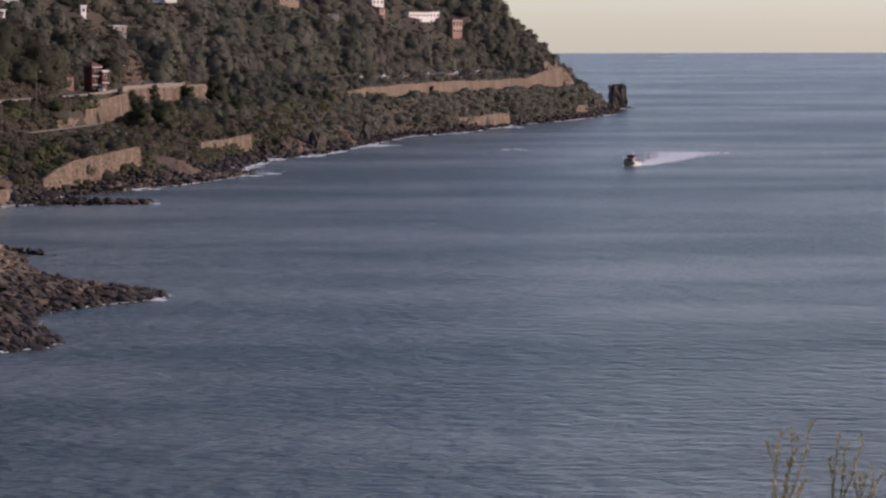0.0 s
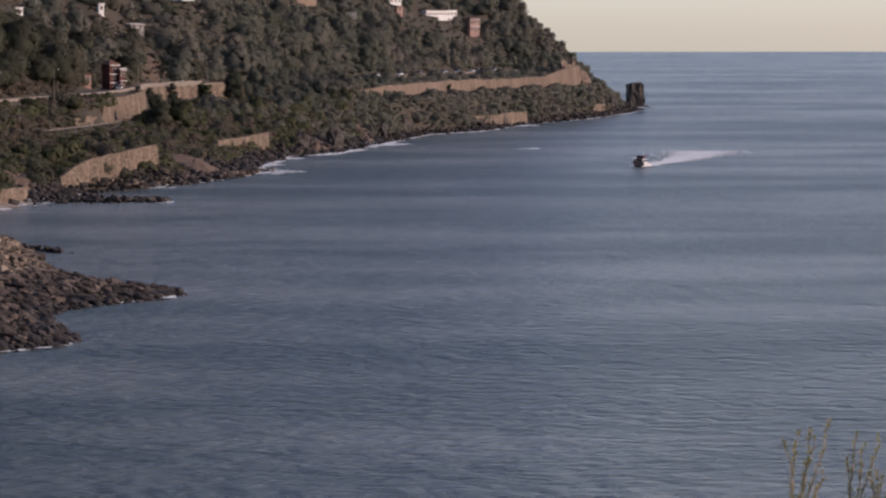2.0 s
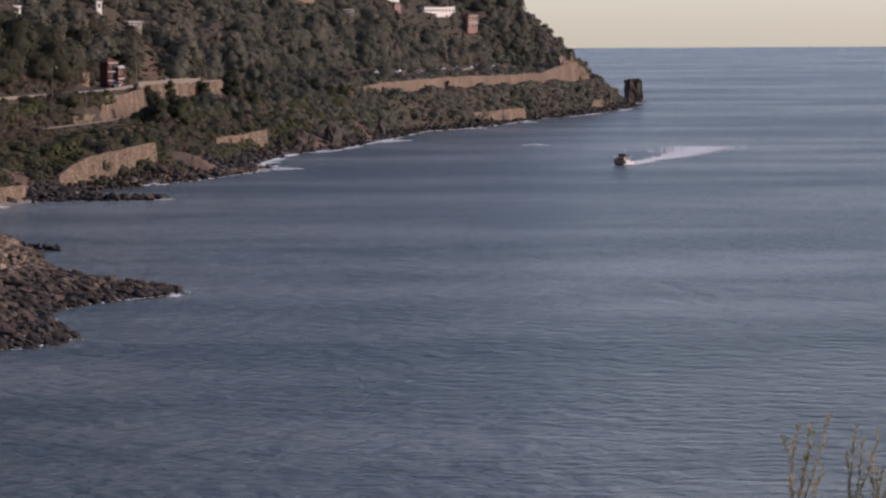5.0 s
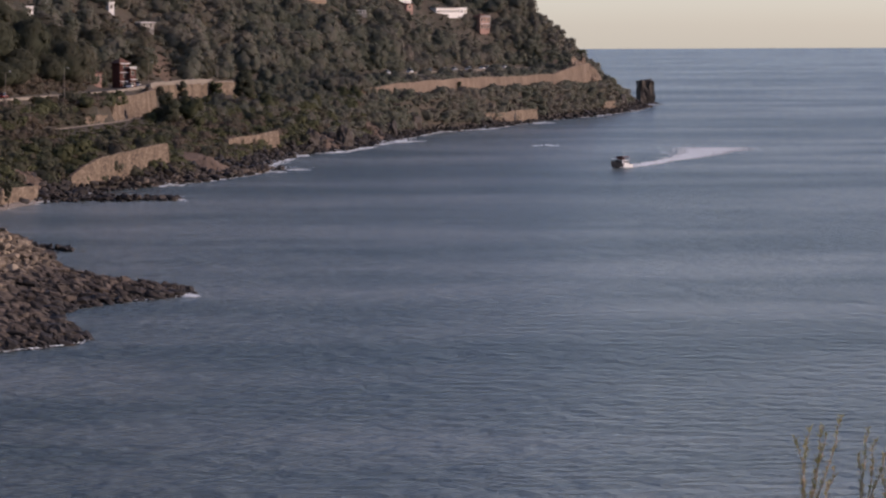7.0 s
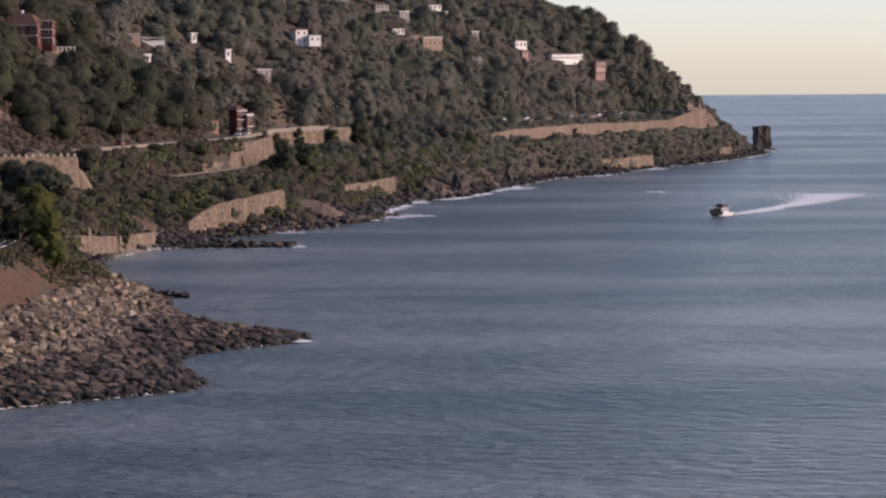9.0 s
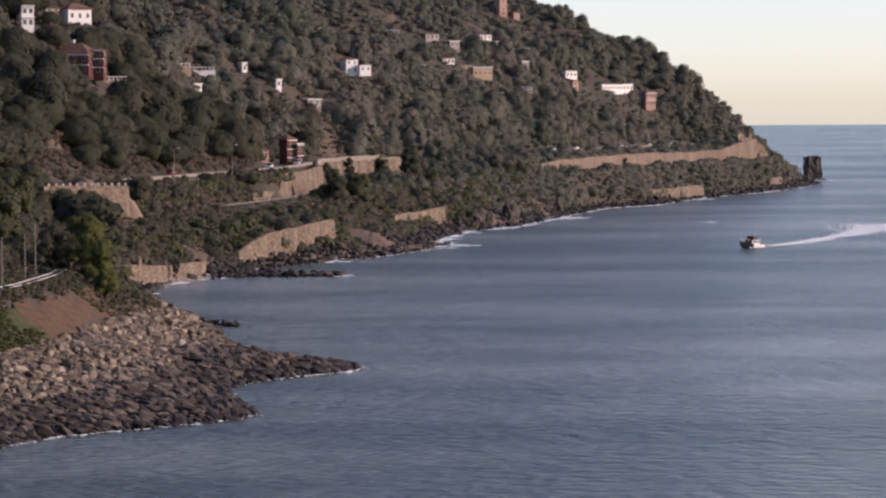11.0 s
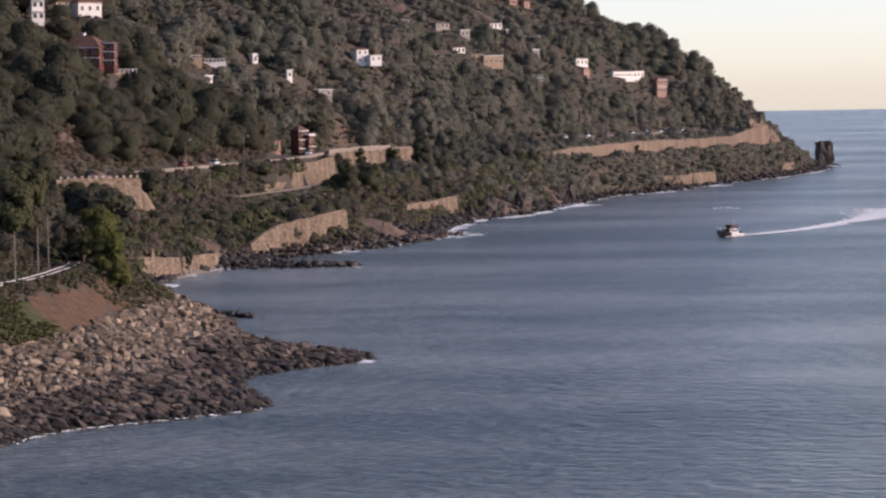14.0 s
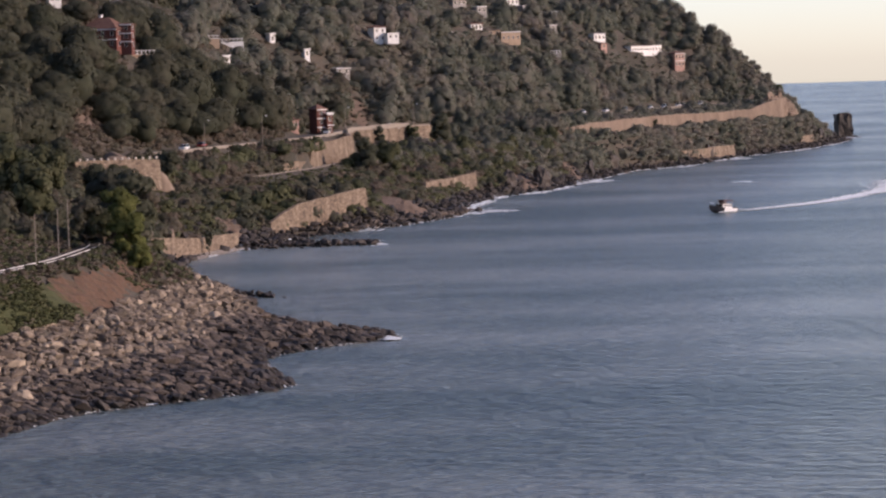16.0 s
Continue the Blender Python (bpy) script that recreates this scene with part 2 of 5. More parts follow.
# ---- the lie of the land: the coast runs away from the bluff towards the cape ----
COAST = np.array([(0, -60), (250, -60), (300, -48), (324, -41.6), (333, -31), (341, -21.3), (348, -17.8), (364, -22), (379, -24.5), (389, -22), (399, -13.5), (407, -5.4),
                  (415, -9), (430, -20), (450, -31), (480, -41), (530, -49), (581, -53), (608, -52), (626, -46), (665, -35), (690, -23), (705, -12), (739, 0), (790, 4),
                  (849, 12.6), (877, 28), (933, 41), (1029, 64), (1059, 84), (1148, 113), (1205, 141), (1285, 168), (1340, 181), (1385, 176), (1430, 140), (1480, 60), (1540, -80)])
RAIL = np.array([(0, -90), (300, -66), (381, -56.6), (403, -52.5), (433, -50.6), (480, -55), (560, -67), (620, -70), (656, -63.3), (708, -46.8), (769, -33.3), (833, -23.4),
                 (900, 0), (950, 22), (1000, 44), (1060, 67), (1168, 107), (1260, 148), (1330, 163), (1540, 0)])
ROAD = np.array([(0, -130), (400, -92), (560, -98), (640, -84), (702, -67), (760, -53), (816, -39), (910, -31), (959, -6), (1030, 23), (1120, 60), (1213, 96), (1300, 132), (1340, 142), (1540, -40)])
CREST = np.array([(0, -70), (340, -58), (360, -50), (388, -44), (432, -41), (445, -36), (465, -42), (520, -56), (600, -62)])
RAIL_Z, ROAD_Z = 12.0, 19.0


def along(line, y):
    """A line's x at y, with its corners eased."""
    y = np.asarray(y, dtype=float)
    return sum(np.interp(y + d, line[:, 0], line[:, 1]) for d in (-5, -2.5, 0, 2.5, 5)) / 5


def ground_z(x, y):
    """Height of the land at points given as arrays."""
    x, y = np.broadcast_arrays(np.asarray(x, dtype=float), np.asarray(y, dtype=float))
    xc, xr, xo, xk = along(COAST, y), along(RAIL, y), along(ROAD, y), along(CREST, y)
    near = np.clip((530 - y) / 60, 0, 1)
    cape = np.clip((y - 1290) / 40, 0, 1)

    def ramp(knots):
        out = np.full(x.shape, -6.0)
        for (xa, za), (xb, zb) in zip(knots, knots[1:]):
            k = np.clip((xa - x) / np.maximum(xa - xb, 0.01), 0, 1)
            out = np.where(x <= xa, za + (zb - za) * k, out)
        return out

    step = np.where(y > 985, 16.5, np.where(y > 850, 12.5, np.where(y > 764, 17.0, 13.0)))
    hill = [(xo + 4.5, ROAD_Z), (xo - 4.5, ROAD_Z), (xo - 12, ROAD_Z + 5), (xo - 50, 53.0), (xo - 110, 83.0), (xo - 200, 122.0), (xo - 320, 150.0), (xo - 600, 165.0)]
    wr = np.maximum(xc - xr, 10)
    far = ramp([(xc + 14, -6.0), (xc, 0.0), (xc - 3, 1.5), (xc - wr * 0.45, 6.0), (xr + 4.0, 11.6), (xr + 3.5, RAIL_Z), (xr - 3.5, RAIL_Z), (xr - 4.0, step), (np.minimum(xo + 5.6, xr - 4.5), np.where((y > 850) & (y < 975), 13.2, 17.6)), (np.minimum(xo + 5.0, xr - 4.6), 18.6 + 0 * y), *hill])
    shore = ramp([(xc + 12, -6.0), (xc, 0.0), (np.maximum(xk + 9, xr + 6), 2.2), (np.maximum(xk, xr + 5), 6.0), (xr + 3.5, 11.6), (xr + 3.0, RAIL_Z), (xr - 3.5, RAIL_Z), (xr - 12, 15.0), (xo + 5, 18.5), *hill])
    tip = ramp([(xc + 14, -6.0), (xc, 0.0), (xc - 8, 5.0), (xc - 19, 14.0), (xc - 30, 24.0), (xc - 43, 36.0), (xc - 76, 58.0), (xc - 118, 76.8), (xc - 200, 104.0), (xc - 330, 130.0), (xc - 700, 150.0)])
    z = far * (1 - near) + shore * near
    z = z * (1 - cape) + tip * cape
    return z


def rough_z(x, y):
    """The same with gullies and lumps on the open slopes."""
    z = ground_z(x, y)
    x, y = np.broadcast_arrays(np.asarray(x, dtype=float), np.asarray(y, dtype=float))
    lump = np.sin(x * 0.11 + 2.0 * np.sin(y * 0.031)) * np.cos(y * 0.083 + x * 0.05) + 0.5 * np.sin(x * 0.31 + y * 0.22)
    free = np.clip((z - 21) / 12, 0, 1) * 2.6 + np.where((z > 1.5) & (z < 11), 0.35, 0.0)
    return z + lump * free


# ---- sea, one sheet to the horizon ----
def sea_sheet():
    bm = bmesh.new()
    radii, n = [0.0, 60, 300, 900, 2200, 4900], 96
    prev = [bm.verts.new((0, 0, 0))]
    for r in radii[1:]:
        ring = [bm.verts.new((r * math.cos(i * math.tau / n), r * math.sin(i * math.tau / n), 0)) for i in range(n)]
        for i in range(n):
            j = (i + 1) % n
            bm.faces.new((prev[0], ring[i], ring[j]) if len(prev) == 1 else (prev[i], ring[i], ring[j], prev[j]))
        prev = ring
    return tagged(part("water", bm, WATER), "rippled slate-blue sea reaching to the horizon", "sea", kind="structure")


sea = sea_sheet()


def land():
    ys = np.concatenate([np.arange(180, 300, 12), np.arange(300, 700, 3.0), np.arange(700, 1560, 4.0)])
    u = np.concatenate([np.arange(-14, 60, 1.6), np.arange(60, 150, 4.0), np.arange(150, 640, 22.0)])
    yy, uu = np.meshgrid(ys, u, indexing="ij")
    xx = along(COAST, yy) - uu
    zz = rough_z(xx, yy)
    nr, nc = yy.shape
    idx = np.arange(nr * nc).reshape(nr, nc)
    faces = np.stack([idx[:-1, :-1], idx[1:, :-1], idx[1:, 1:], idx[:-1, 1:]], -1).reshape(-1, 4)[:, ::-1]
    ob = mesh_object("ground", np.stack([xx, yy, zz], -1).reshape(-1, 3), faces, EARTH, smooth=True)
    return tagged(ob, "steep wooded headland of dry earth and scrub above the sea", "headland", kind="structure")


ground = land()


def bluff():
    """The knoll on which the camera stands."""
    bm = bmesh.new()
    n, prev = 40, None
    for r, z in ((0.01, 34.28), (4, 34.3), (8, 34.3), (10.35, 34.3), (11.2, 33.4), (13, 30.5), (19, 19), (28, 4), (36, -5)):
        ring = []
        for i in range(n):
            a = i * math.tau / n
            k = 1 + (0.05 * math.sin(3 * a + r) if r > 13 else 0)
            ring.append(bm.verts.new((r * k * math.cos(a), r * k * math.sin(a), z)))
        if prev:
            for i in range(n):
                bm.faces.new((prev[i], ring[i], ring[(i + 1) % n], prev[(i + 1) % n]))
        else:
            bm.faces.new(ring)
        prev = ring
    return tagged(part("ground", bm, TURF, smooth=True), "grassy bluff high above the water", "bluff", kind="structure")


bluff()


# ---- foliage ----
def ico(sub):
    bm = bmesh.new()
    bmesh.ops.create_icosphere(bm, subdivisions=sub, radius=1)
    v = np.array([p.co[:] for p in bm.verts])
    f = np.array([[q.index for q in p.verts] for p in bm.faces])
    bm.free()
    return v, f


ICO1, ICO2 = ico(1), ico(2)


def crown_template(seed, lobes, leaves, flat, leaf, core=0.74, ball=ICO2, tall=1.0, dome=0.0):
    """Triangles of a crown of unit radius with its base at z = 0: lobes of dark core with leaf sprays standing off them."""
    r = np.random.default_rng(seed)
    verts, faces, norms, base = [], [], [], 0
    for i in range(-1 if dome else 0, lobes):
        a, d = r.uniform(0, math.tau), 0.62 * math.sqrt(r.uniform(0, 1))
        size = (0.26 + 1.0 / (lobes + 2.0)) * r.uniform(0.85, 1.3) * (1.15 - 0.4 * d)
        c = np.array([d * math.cos(a), d * math.sin(a), tall * flat * (0.55 + r.uniform(-0.25, 0.55) - 0.35 * d)])
        if i < 0:
            size, c = dome, np.array([0, 0, 0.45 * flat * tall])
        v = ball[0] * size * core * (1 + r.uniform(-0.2, 0.2, (len(ball[0]), 1))) * (1, 1, flat) + c
        verts.append(v), faces.append(ball[1] + base), norms.append(ball[0])
        base += len(v)
        n = leaves // lobes * (2 if i < 0 else 1)
        w = r.normal(size=(n, 3))
        w /= np.linalg.norm(w, axis=1, keepdims=True)
        w[:, 2] = np.where(w[:, 2] < -0.35, -w[:, 2], w[:, 2])
        at = c + w * size * r.uniform(0.84, 1.10, (n, 1)) * (1, 1, flat)
        t1 = np.cross(w, r.normal(size=(n, 3)))
        t1 /= np.linalg.norm(t1, axis=1, keepdims=True)
        t2 = np.cross(w, t1) * 0.85 + w * r.uniform(-0.25, 0.35, (n, 1))
        s = leaf * r.uniform(0.6, 1.4, (n, 1))
        tri = np.stack([at - t1 * s, at + t1 * s * 0.8 + t2 * s * 0.3, at + t2 * s * 1.5], 1)
        away = np.einsum("ij,ij->i", np.cross(tri[:, 1] - tri[:, 0], tri[:, 2] - tri[:, 0]), w) < 0
        tri[away] = tri[away][:, ::-1]
        tri = tri.reshape(-1, 3)
        norms.append(np.repeat(w * 0.55 + (at - np.array((0, 0, 0.3 * flat))) * 0.9, 3, axis=0) + r.normal(0, 0.12, (3 * n, 3)))
        verts.append(tri), faces.append(np.arange(3 * n).reshape(-1, 3) + base)
        base += 3 * n
    n = np.concatenate(norms)
    return np.concatenate(verts), np.concatenate(faces), n / np.linalg.norm(n, axis=1, keepdims=True)


CROWNS = [crown_template(11 + i, 8, 400, f, 0.11, core=0.78, ball=ICO1, dome=0.82) for i, f in enumerate((0.75, 0.9, 1.05, 0.8, 1.2))]
SHRUBS = [crown_template(41 + i, 3, 80, f, 0.20, core=0.8, ball=ICO1, dome=0.7) for i, f in enumerate((0.7, 0.9, 0.6))]
TUFTS = [crown_template(81 + i, 1, 22, f, 0.32, core=0.85, ball=ICO1) for i, f in enumerate((0.6, 0.8, 0.5))]


def scattered(name, templates, spots, mat, label, category):
    """One object of many crowns; spots: x, y, z, radius, height factor, turn."""
    vs, fs, ns, base = [], [], [], 0
    for i, (x, y, z, r, h, a) in enumerate(spots):
        v, f, n = templates[i % len(templates)]
        c, s = math.cos(a), math.sin(a)
        vs.append(np.stack([x + r * (v[:, 0] * c - v[:, 1] * s), y + r * (v[:, 0] * s + v[:, 1] * c), z + r * h * v[:, 2]], 1))
        ns.append(np.stack([n[:, 0] * c - n[:, 1] * s, n[:, 0] * s + n[:, 1] * c, n[:, 2]], 1))
        fs.append(f + base)
        base += len(v)
    ob = mesh_object(name, np.concatenate(vs), np.concatenate(fs), mat, normals=np.concatenate(ns))
    return tagged(ob, label, category, kind="stuff")


def sown(count, y0, y1, w0, w1, test, radius, height, sink=0.25, spread=0.5):
    """Random spots on the slopes between the inland distances w0 and w1, kept by test(x, y, z) and thinned to about one crown's width apart."""
    out, grid = [], {}
    y = rng.uniform(y0, y1, count)
    x = along(COAST, y) - rng.uniform(w0, w1, count)
    z = rough_z(x, y)
    r = rng.uniform(*radius, count)
    ok = (x / y > -0.165) & (z > 1.2) & (z < 38 + 0.047 * y) & test(x, y, z)
    for i in np.nonzero(ok)[0]:
        key = (int(x[i] // 6), int(y[i] // 6))
        near = [q for a in (-1, 0, 1) for b in (-1, 0, 1) for q in grid.get((key[0] + a, key[1] + b), ())]
        if any((q[0] - x[i]) ** 2 + (q[1] - y[i]) ** 2 < (spread * (q[3] + r[i])) ** 2 for q in near):
            continue
        spot = (x[i], y[i], z[i] - sink * r[i], r[i], rng.uniform(*height), rng.uniform(0, 6.3))
        grid.setdefault(key, []).append(spot)
        out.append(spot)
    return out


def clear_of_lines(x, y, gap):
    return (np.abs(x - along(ROAD, y)) > gap) & (np.abs(x - along(RAIL, y)) > gap)


def patch(x, y, k, lift):
    return np.sin(x * k + 1.3 * np.sin(y * k * 0.7)) + np.cos(y * k * 1.1 + x * 0.02) > lift


# plots kept free of trees: x, y, half width
HOUSES = [(-85, 788, 8), (-80, 787, 3), (-78, 797, 5), (-88.6, 838, 5), (-103, 797, 4), (-95, 851, 5), (-102, 850, 3), (-64, 921, 6), (-64, 901, 2), (-53, 954, 2), (-42, 955, 2), (-20.4, 1025, 7), (-32, 965, 4), (13.9, 1122, 4),
          (24.9, 1137, 9), (12, 1155, 7), (33, 1214, 7), (65, 1236, 4), (46, 1204, 3), (87, 1269, 10), (80, 1250, 8), (86, 1258, 8), (92, 1270, 6), (103, 1285, 5), (40, 1292, 4), (-34, 868, 4), (46, 1168, 3)]
CLIFFS = [(-9, 736, 8), (24, 886, 7), (42, 955, 5), (-46, 648, 4)]
BARE = [(-69.5, 655, 9), (-57, 792, 6), (-80, 691, 6), (-26, 944, 6), (-34, 1026, 6), (-8, 1152, 8), (29, 1226, 7)]


def clear_of_houses(x, y, gap=15.0):
    ok = np.ones(np.shape(x), dtype=bool)
    for hx, hy, hr in HOUSES:
        ok &= ~((np.abs(x - hx - 0.35 * hr) < hr + 2) & (y < hy + hr) & (y > hy - gap - hr))
    for hx, hy, hr in BARE:
        ok &= (x - hx) ** 2 + ((y - hy) * 0.6) ** 2 > hr * hr
    return ok


def keeps_view(spot, top=1.45):
    """True where a crown does not stand in a house's outlook over the bay towards the bluff."""
    x, y, z, r, h, a = spot
    for hx, hy, hr in HOUSES:
        if hy - 9 * hr < y < hy + 2 and abs(x / y * hy - hx) < hr + 0.75 * r:
            sill = float(rough_z(hx, hy)) + 0.6
            if z + top * r * h > 36 + (sill - 36) * y / hy:
                return False
    return True


def clear_of_cliffs(x, y):
    ok = np.ones(np.shape(x), dtype=bool)
    for cx, cy, r in CLIFFS:
        ok &= (x - cx) ** 2 + ((y - cy) * 0.4) ** 2 > r * r
    return ok


def tree_kind(template, height, name, label, leaf_mat, trunk_r=0.22):
    """One tree of unit crown radius 1 standing at the origin: a tapered trunk with limbs, and its crown."""
    t = empty(name, Matrix(), label, "tree", "trees on the slope")
    bm = bmesh.new()
    tube(bm, (0, 0, -0.4), (0.05, 0.03, height * 0.6), trunk_r * 0.45, trunk_r * 0.3, 7)
    for i in range(4):
        a = i * 1.7
        tube(bm, (0.05, 0.03, height * (0.3 + 0.07 * i)), (0.5 * math.cos(a), 0.5 * math.sin(a), height * (0.62 + 0.05 * i)), trunk_r * 0.22, 0.02, 5)
    part("trunk", bm, BARK, t)
    v, f, n = template
    crown = mesh_object("crown", v + np.array((0, 0, height * 0.38)), f, leaf_mat, t, normals=n)
    return t


def plant(kinds, spots, drop=0.0):
    """Copies of the kinds at the spots; the first spot of each kind takes the tree itself."""
    for i, (x, y, z, r, h, a) in enumerate(spots):
        m = Matrix.LocRotScale((x, y, z - drop), Euler((0, 0, a)), (r, r, r * h))
        k = kinds[i % len(kinds)]
        if i < len(kinds):
            k.matrix_basis = m
        else:
            c = copy_thing(k, Matrix())
            c.matrix_basis = m


def woods():
    hill = sown(36000, 560, 1500, 30, 330, lambda x, y, z: (x < along(ROAD, y) - 6.5) & (z > 20) & clear_of_houses(x, y, 3.0) & ((z < 56) | (y > 1190) | patch(x, y, 0.05, 0.45)), (3.6, 8.2), (0.75, 1.1), spread=0.42)
    # the wind keeps the trees on the cape low
    hill = [(x, y, z, r * (0.6 if z > 60 else 0.84), h, a) if y > 1120 else (x, y, z, r, h, a) for x, y, z, r, h, a in hill]
    hill = [q for q in hill if keeps_view(q, 1.15)]
    hill.sort(key=lambda q: q[1])
    near = [tree_kind(crown_template(211 + i, 12, 2200, f, 0.062, core=0.72, dome=0.82), 0.8, "tree", "dark green round-headed pine on the wooded slope", LEAF) for i, f in enumerate((0.8, 0.95, 1.1))]
    plant(near, [(x, y, z + 0.25 * r, r, h, a) for x, y, z, r, h, a in hill[:200]])
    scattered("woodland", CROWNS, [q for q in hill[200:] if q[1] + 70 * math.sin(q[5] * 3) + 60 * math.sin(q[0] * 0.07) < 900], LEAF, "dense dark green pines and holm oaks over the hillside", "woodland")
    # from about 900 m out the crowns take the haze-paled colour
    scattered("woodland", CROWNS, [q for q in hill[200:] if q[1] + 70 * math.sin(q[5] * 3) + 60 * math.sin(q[0] * 0.07) >= 900], HAZED_LEAF, "pines and scrub over the cape, haze put into their grey-green", "woodland")
    cover = sown(42000, 640, 1400, 36, 230, lambda x, y, z: (x < along(ROAD, y) - 5.5) & (z > 19.5) & ((z > 56) | ~clear_of_houses(x, y, 26.0)), (1.0, 2.4), (0.5, 0.8))
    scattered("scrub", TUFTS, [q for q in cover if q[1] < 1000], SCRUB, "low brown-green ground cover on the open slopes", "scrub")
    scattered("scrub", TUFTS, [q for q in cover if q[1] >= 1000], HAZED_LEAF, "low ground cover on the cape, haze put into its grey-green", "scrub")
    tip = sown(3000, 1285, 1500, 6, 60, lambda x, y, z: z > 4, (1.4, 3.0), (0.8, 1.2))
    scattered("scrub", SHRUBS, tip, HAZED_LEAF, "wind-bent scrub clinging to the cape", "scrub")
    low = sown(34000, 470, 1320, 3, 60, lambda x, y, z: (x > along(ROAD, y) + 6.5) & clear_of_cliffs(x, y) & ((y > 870) | clear_of_lines(x, y, 4.2)) & (z > 2.6) & ((y < 800) | (y > 900) | (z < 11.5)) & ((y < 1000) | ((z < 13.5) & (x > along(RAIL, y) + 1)) | (x < along(RAIL, y) - 6)), (1.6, 4.1), (0.55, 0.95), spread=0.36)
    # growth on the sea side of the track is kept low
    low = [q for q in low if not (600 < q[1] < 800 and q[0] > along(RAIL, q[1]) - 2 and q[2] + q[3] * q[4] * 1.3 > 12.2)]
    sward = sown(9000, 610, 800, 3, 46, lambda x, y, z: (x > along(RAIL, y) + 3.2) & clear_of_cliffs(x, y) & (z > 3.5), (0.7, 1.3), (0.35, 0.6))
    scattered("scrub", TUFTS, sward, TURF, "low green growth on the slope under the railway", "scrub")
    fringe = sown(5000, 660, 830, 40, 110, lambda x, y, z: (x < along(ROAD, y) - 5.2) & (x > along(ROAD, y) - 16), (1.0, 2.2), (0.6, 0.9))
    scattered("scrub", SHRUBS, fringe, SCRUB, "dark scrub at the roadside below the trees", "scrub")
    lush = sown(3000, 800, 985, 14, 50, lambda x, y, z: (x > along(RAIL, y) - 3) & (x < along(RAIL, y) + 7) & (z > 6) & ((y > 860) | (x > along(RAIL, y) + 3)) & (np.abs(x - along(ROAD, y) - 6) > 3), (1.8, 3.8), (0.75, 1.15), spread=0.45)
    scattered("scrub", CROWNS, lush[::2], OLIVE, "tall olive-green bushes below the road wall", "scrub")
    scattered("scrub", CROWNS, lush[1::2], HAZED_LEAF, "tall bushes below the road wall, haze put into their grey-green", "scrub")
    for share, mat, words in ((0, SCRUB, "brown scrub on the slope above the shore"), (1, LEAF, "dark green scrub on the slope above the shore"), (2, OLIVE, "olive-green bushes on the slope above the shore")):
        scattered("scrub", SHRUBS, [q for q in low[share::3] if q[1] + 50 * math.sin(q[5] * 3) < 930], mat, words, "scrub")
    scattered("scrub", SHRUBS, [q for q in low if q[1] + 50 * math.sin(q[5] * 3) >= 930], HAZED_LEAF, "scrub on the slope under the cape, haze put into its grey-green", "scrub")
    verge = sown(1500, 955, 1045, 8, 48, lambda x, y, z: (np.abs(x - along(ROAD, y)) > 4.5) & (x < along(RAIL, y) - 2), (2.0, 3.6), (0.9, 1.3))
    scattered("woodland", CROWNS, verge, HAZED_LEAF, "trees closing over the coast road, haze put into their grey-green", "woodland")
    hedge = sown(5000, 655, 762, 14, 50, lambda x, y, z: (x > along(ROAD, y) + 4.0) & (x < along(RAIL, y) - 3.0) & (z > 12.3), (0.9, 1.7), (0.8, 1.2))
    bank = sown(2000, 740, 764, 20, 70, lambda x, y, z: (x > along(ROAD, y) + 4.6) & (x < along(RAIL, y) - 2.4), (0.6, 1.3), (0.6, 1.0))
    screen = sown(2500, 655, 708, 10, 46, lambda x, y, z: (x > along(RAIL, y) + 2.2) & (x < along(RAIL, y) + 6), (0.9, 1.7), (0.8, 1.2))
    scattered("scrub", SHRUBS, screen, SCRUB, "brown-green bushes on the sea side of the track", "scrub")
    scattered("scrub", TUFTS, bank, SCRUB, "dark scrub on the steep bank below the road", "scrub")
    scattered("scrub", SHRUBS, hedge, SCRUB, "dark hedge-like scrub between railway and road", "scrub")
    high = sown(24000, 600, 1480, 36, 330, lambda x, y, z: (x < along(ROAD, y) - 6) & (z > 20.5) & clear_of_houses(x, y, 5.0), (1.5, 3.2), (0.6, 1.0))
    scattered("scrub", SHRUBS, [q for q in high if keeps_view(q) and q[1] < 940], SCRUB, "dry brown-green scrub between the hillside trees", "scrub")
    scattered("scrub", SHRUBS, [q for q in high if keeps_view(q) and q[1] >= 940], HAZED_LEAF, "scrub between the trees of the cape, haze put into its colour", "scrub")


woods()


# ---- rocks ----
def stone_mesh(name, seed, mat, squash=0.5):
    r = np.random.default_rng(seed)
    bm = bmesh.new()
    p = r.normal(size=(22, 3))
    p /= np.linalg.norm(p, axis=1, keepdims=True)
    for q in p * r.uniform(0.8, 1.1, (22, 1)) * (1, r.uniform(0.45, 0.8), squash * r.uniform(0.8, 1.2)):
        bm.verts.new(q)
    out = bmesh.ops.convex_hull(bm, input=bm.verts)
    bmesh.ops.delete(bm, geom=[v for v in bm.verts if not v.link_faces], context="VERTS")
    me = bpy.data.meshes.new(name)
    bm.to_mesh(me)
    bm.free()
    me.materials.append(mat)
    return me


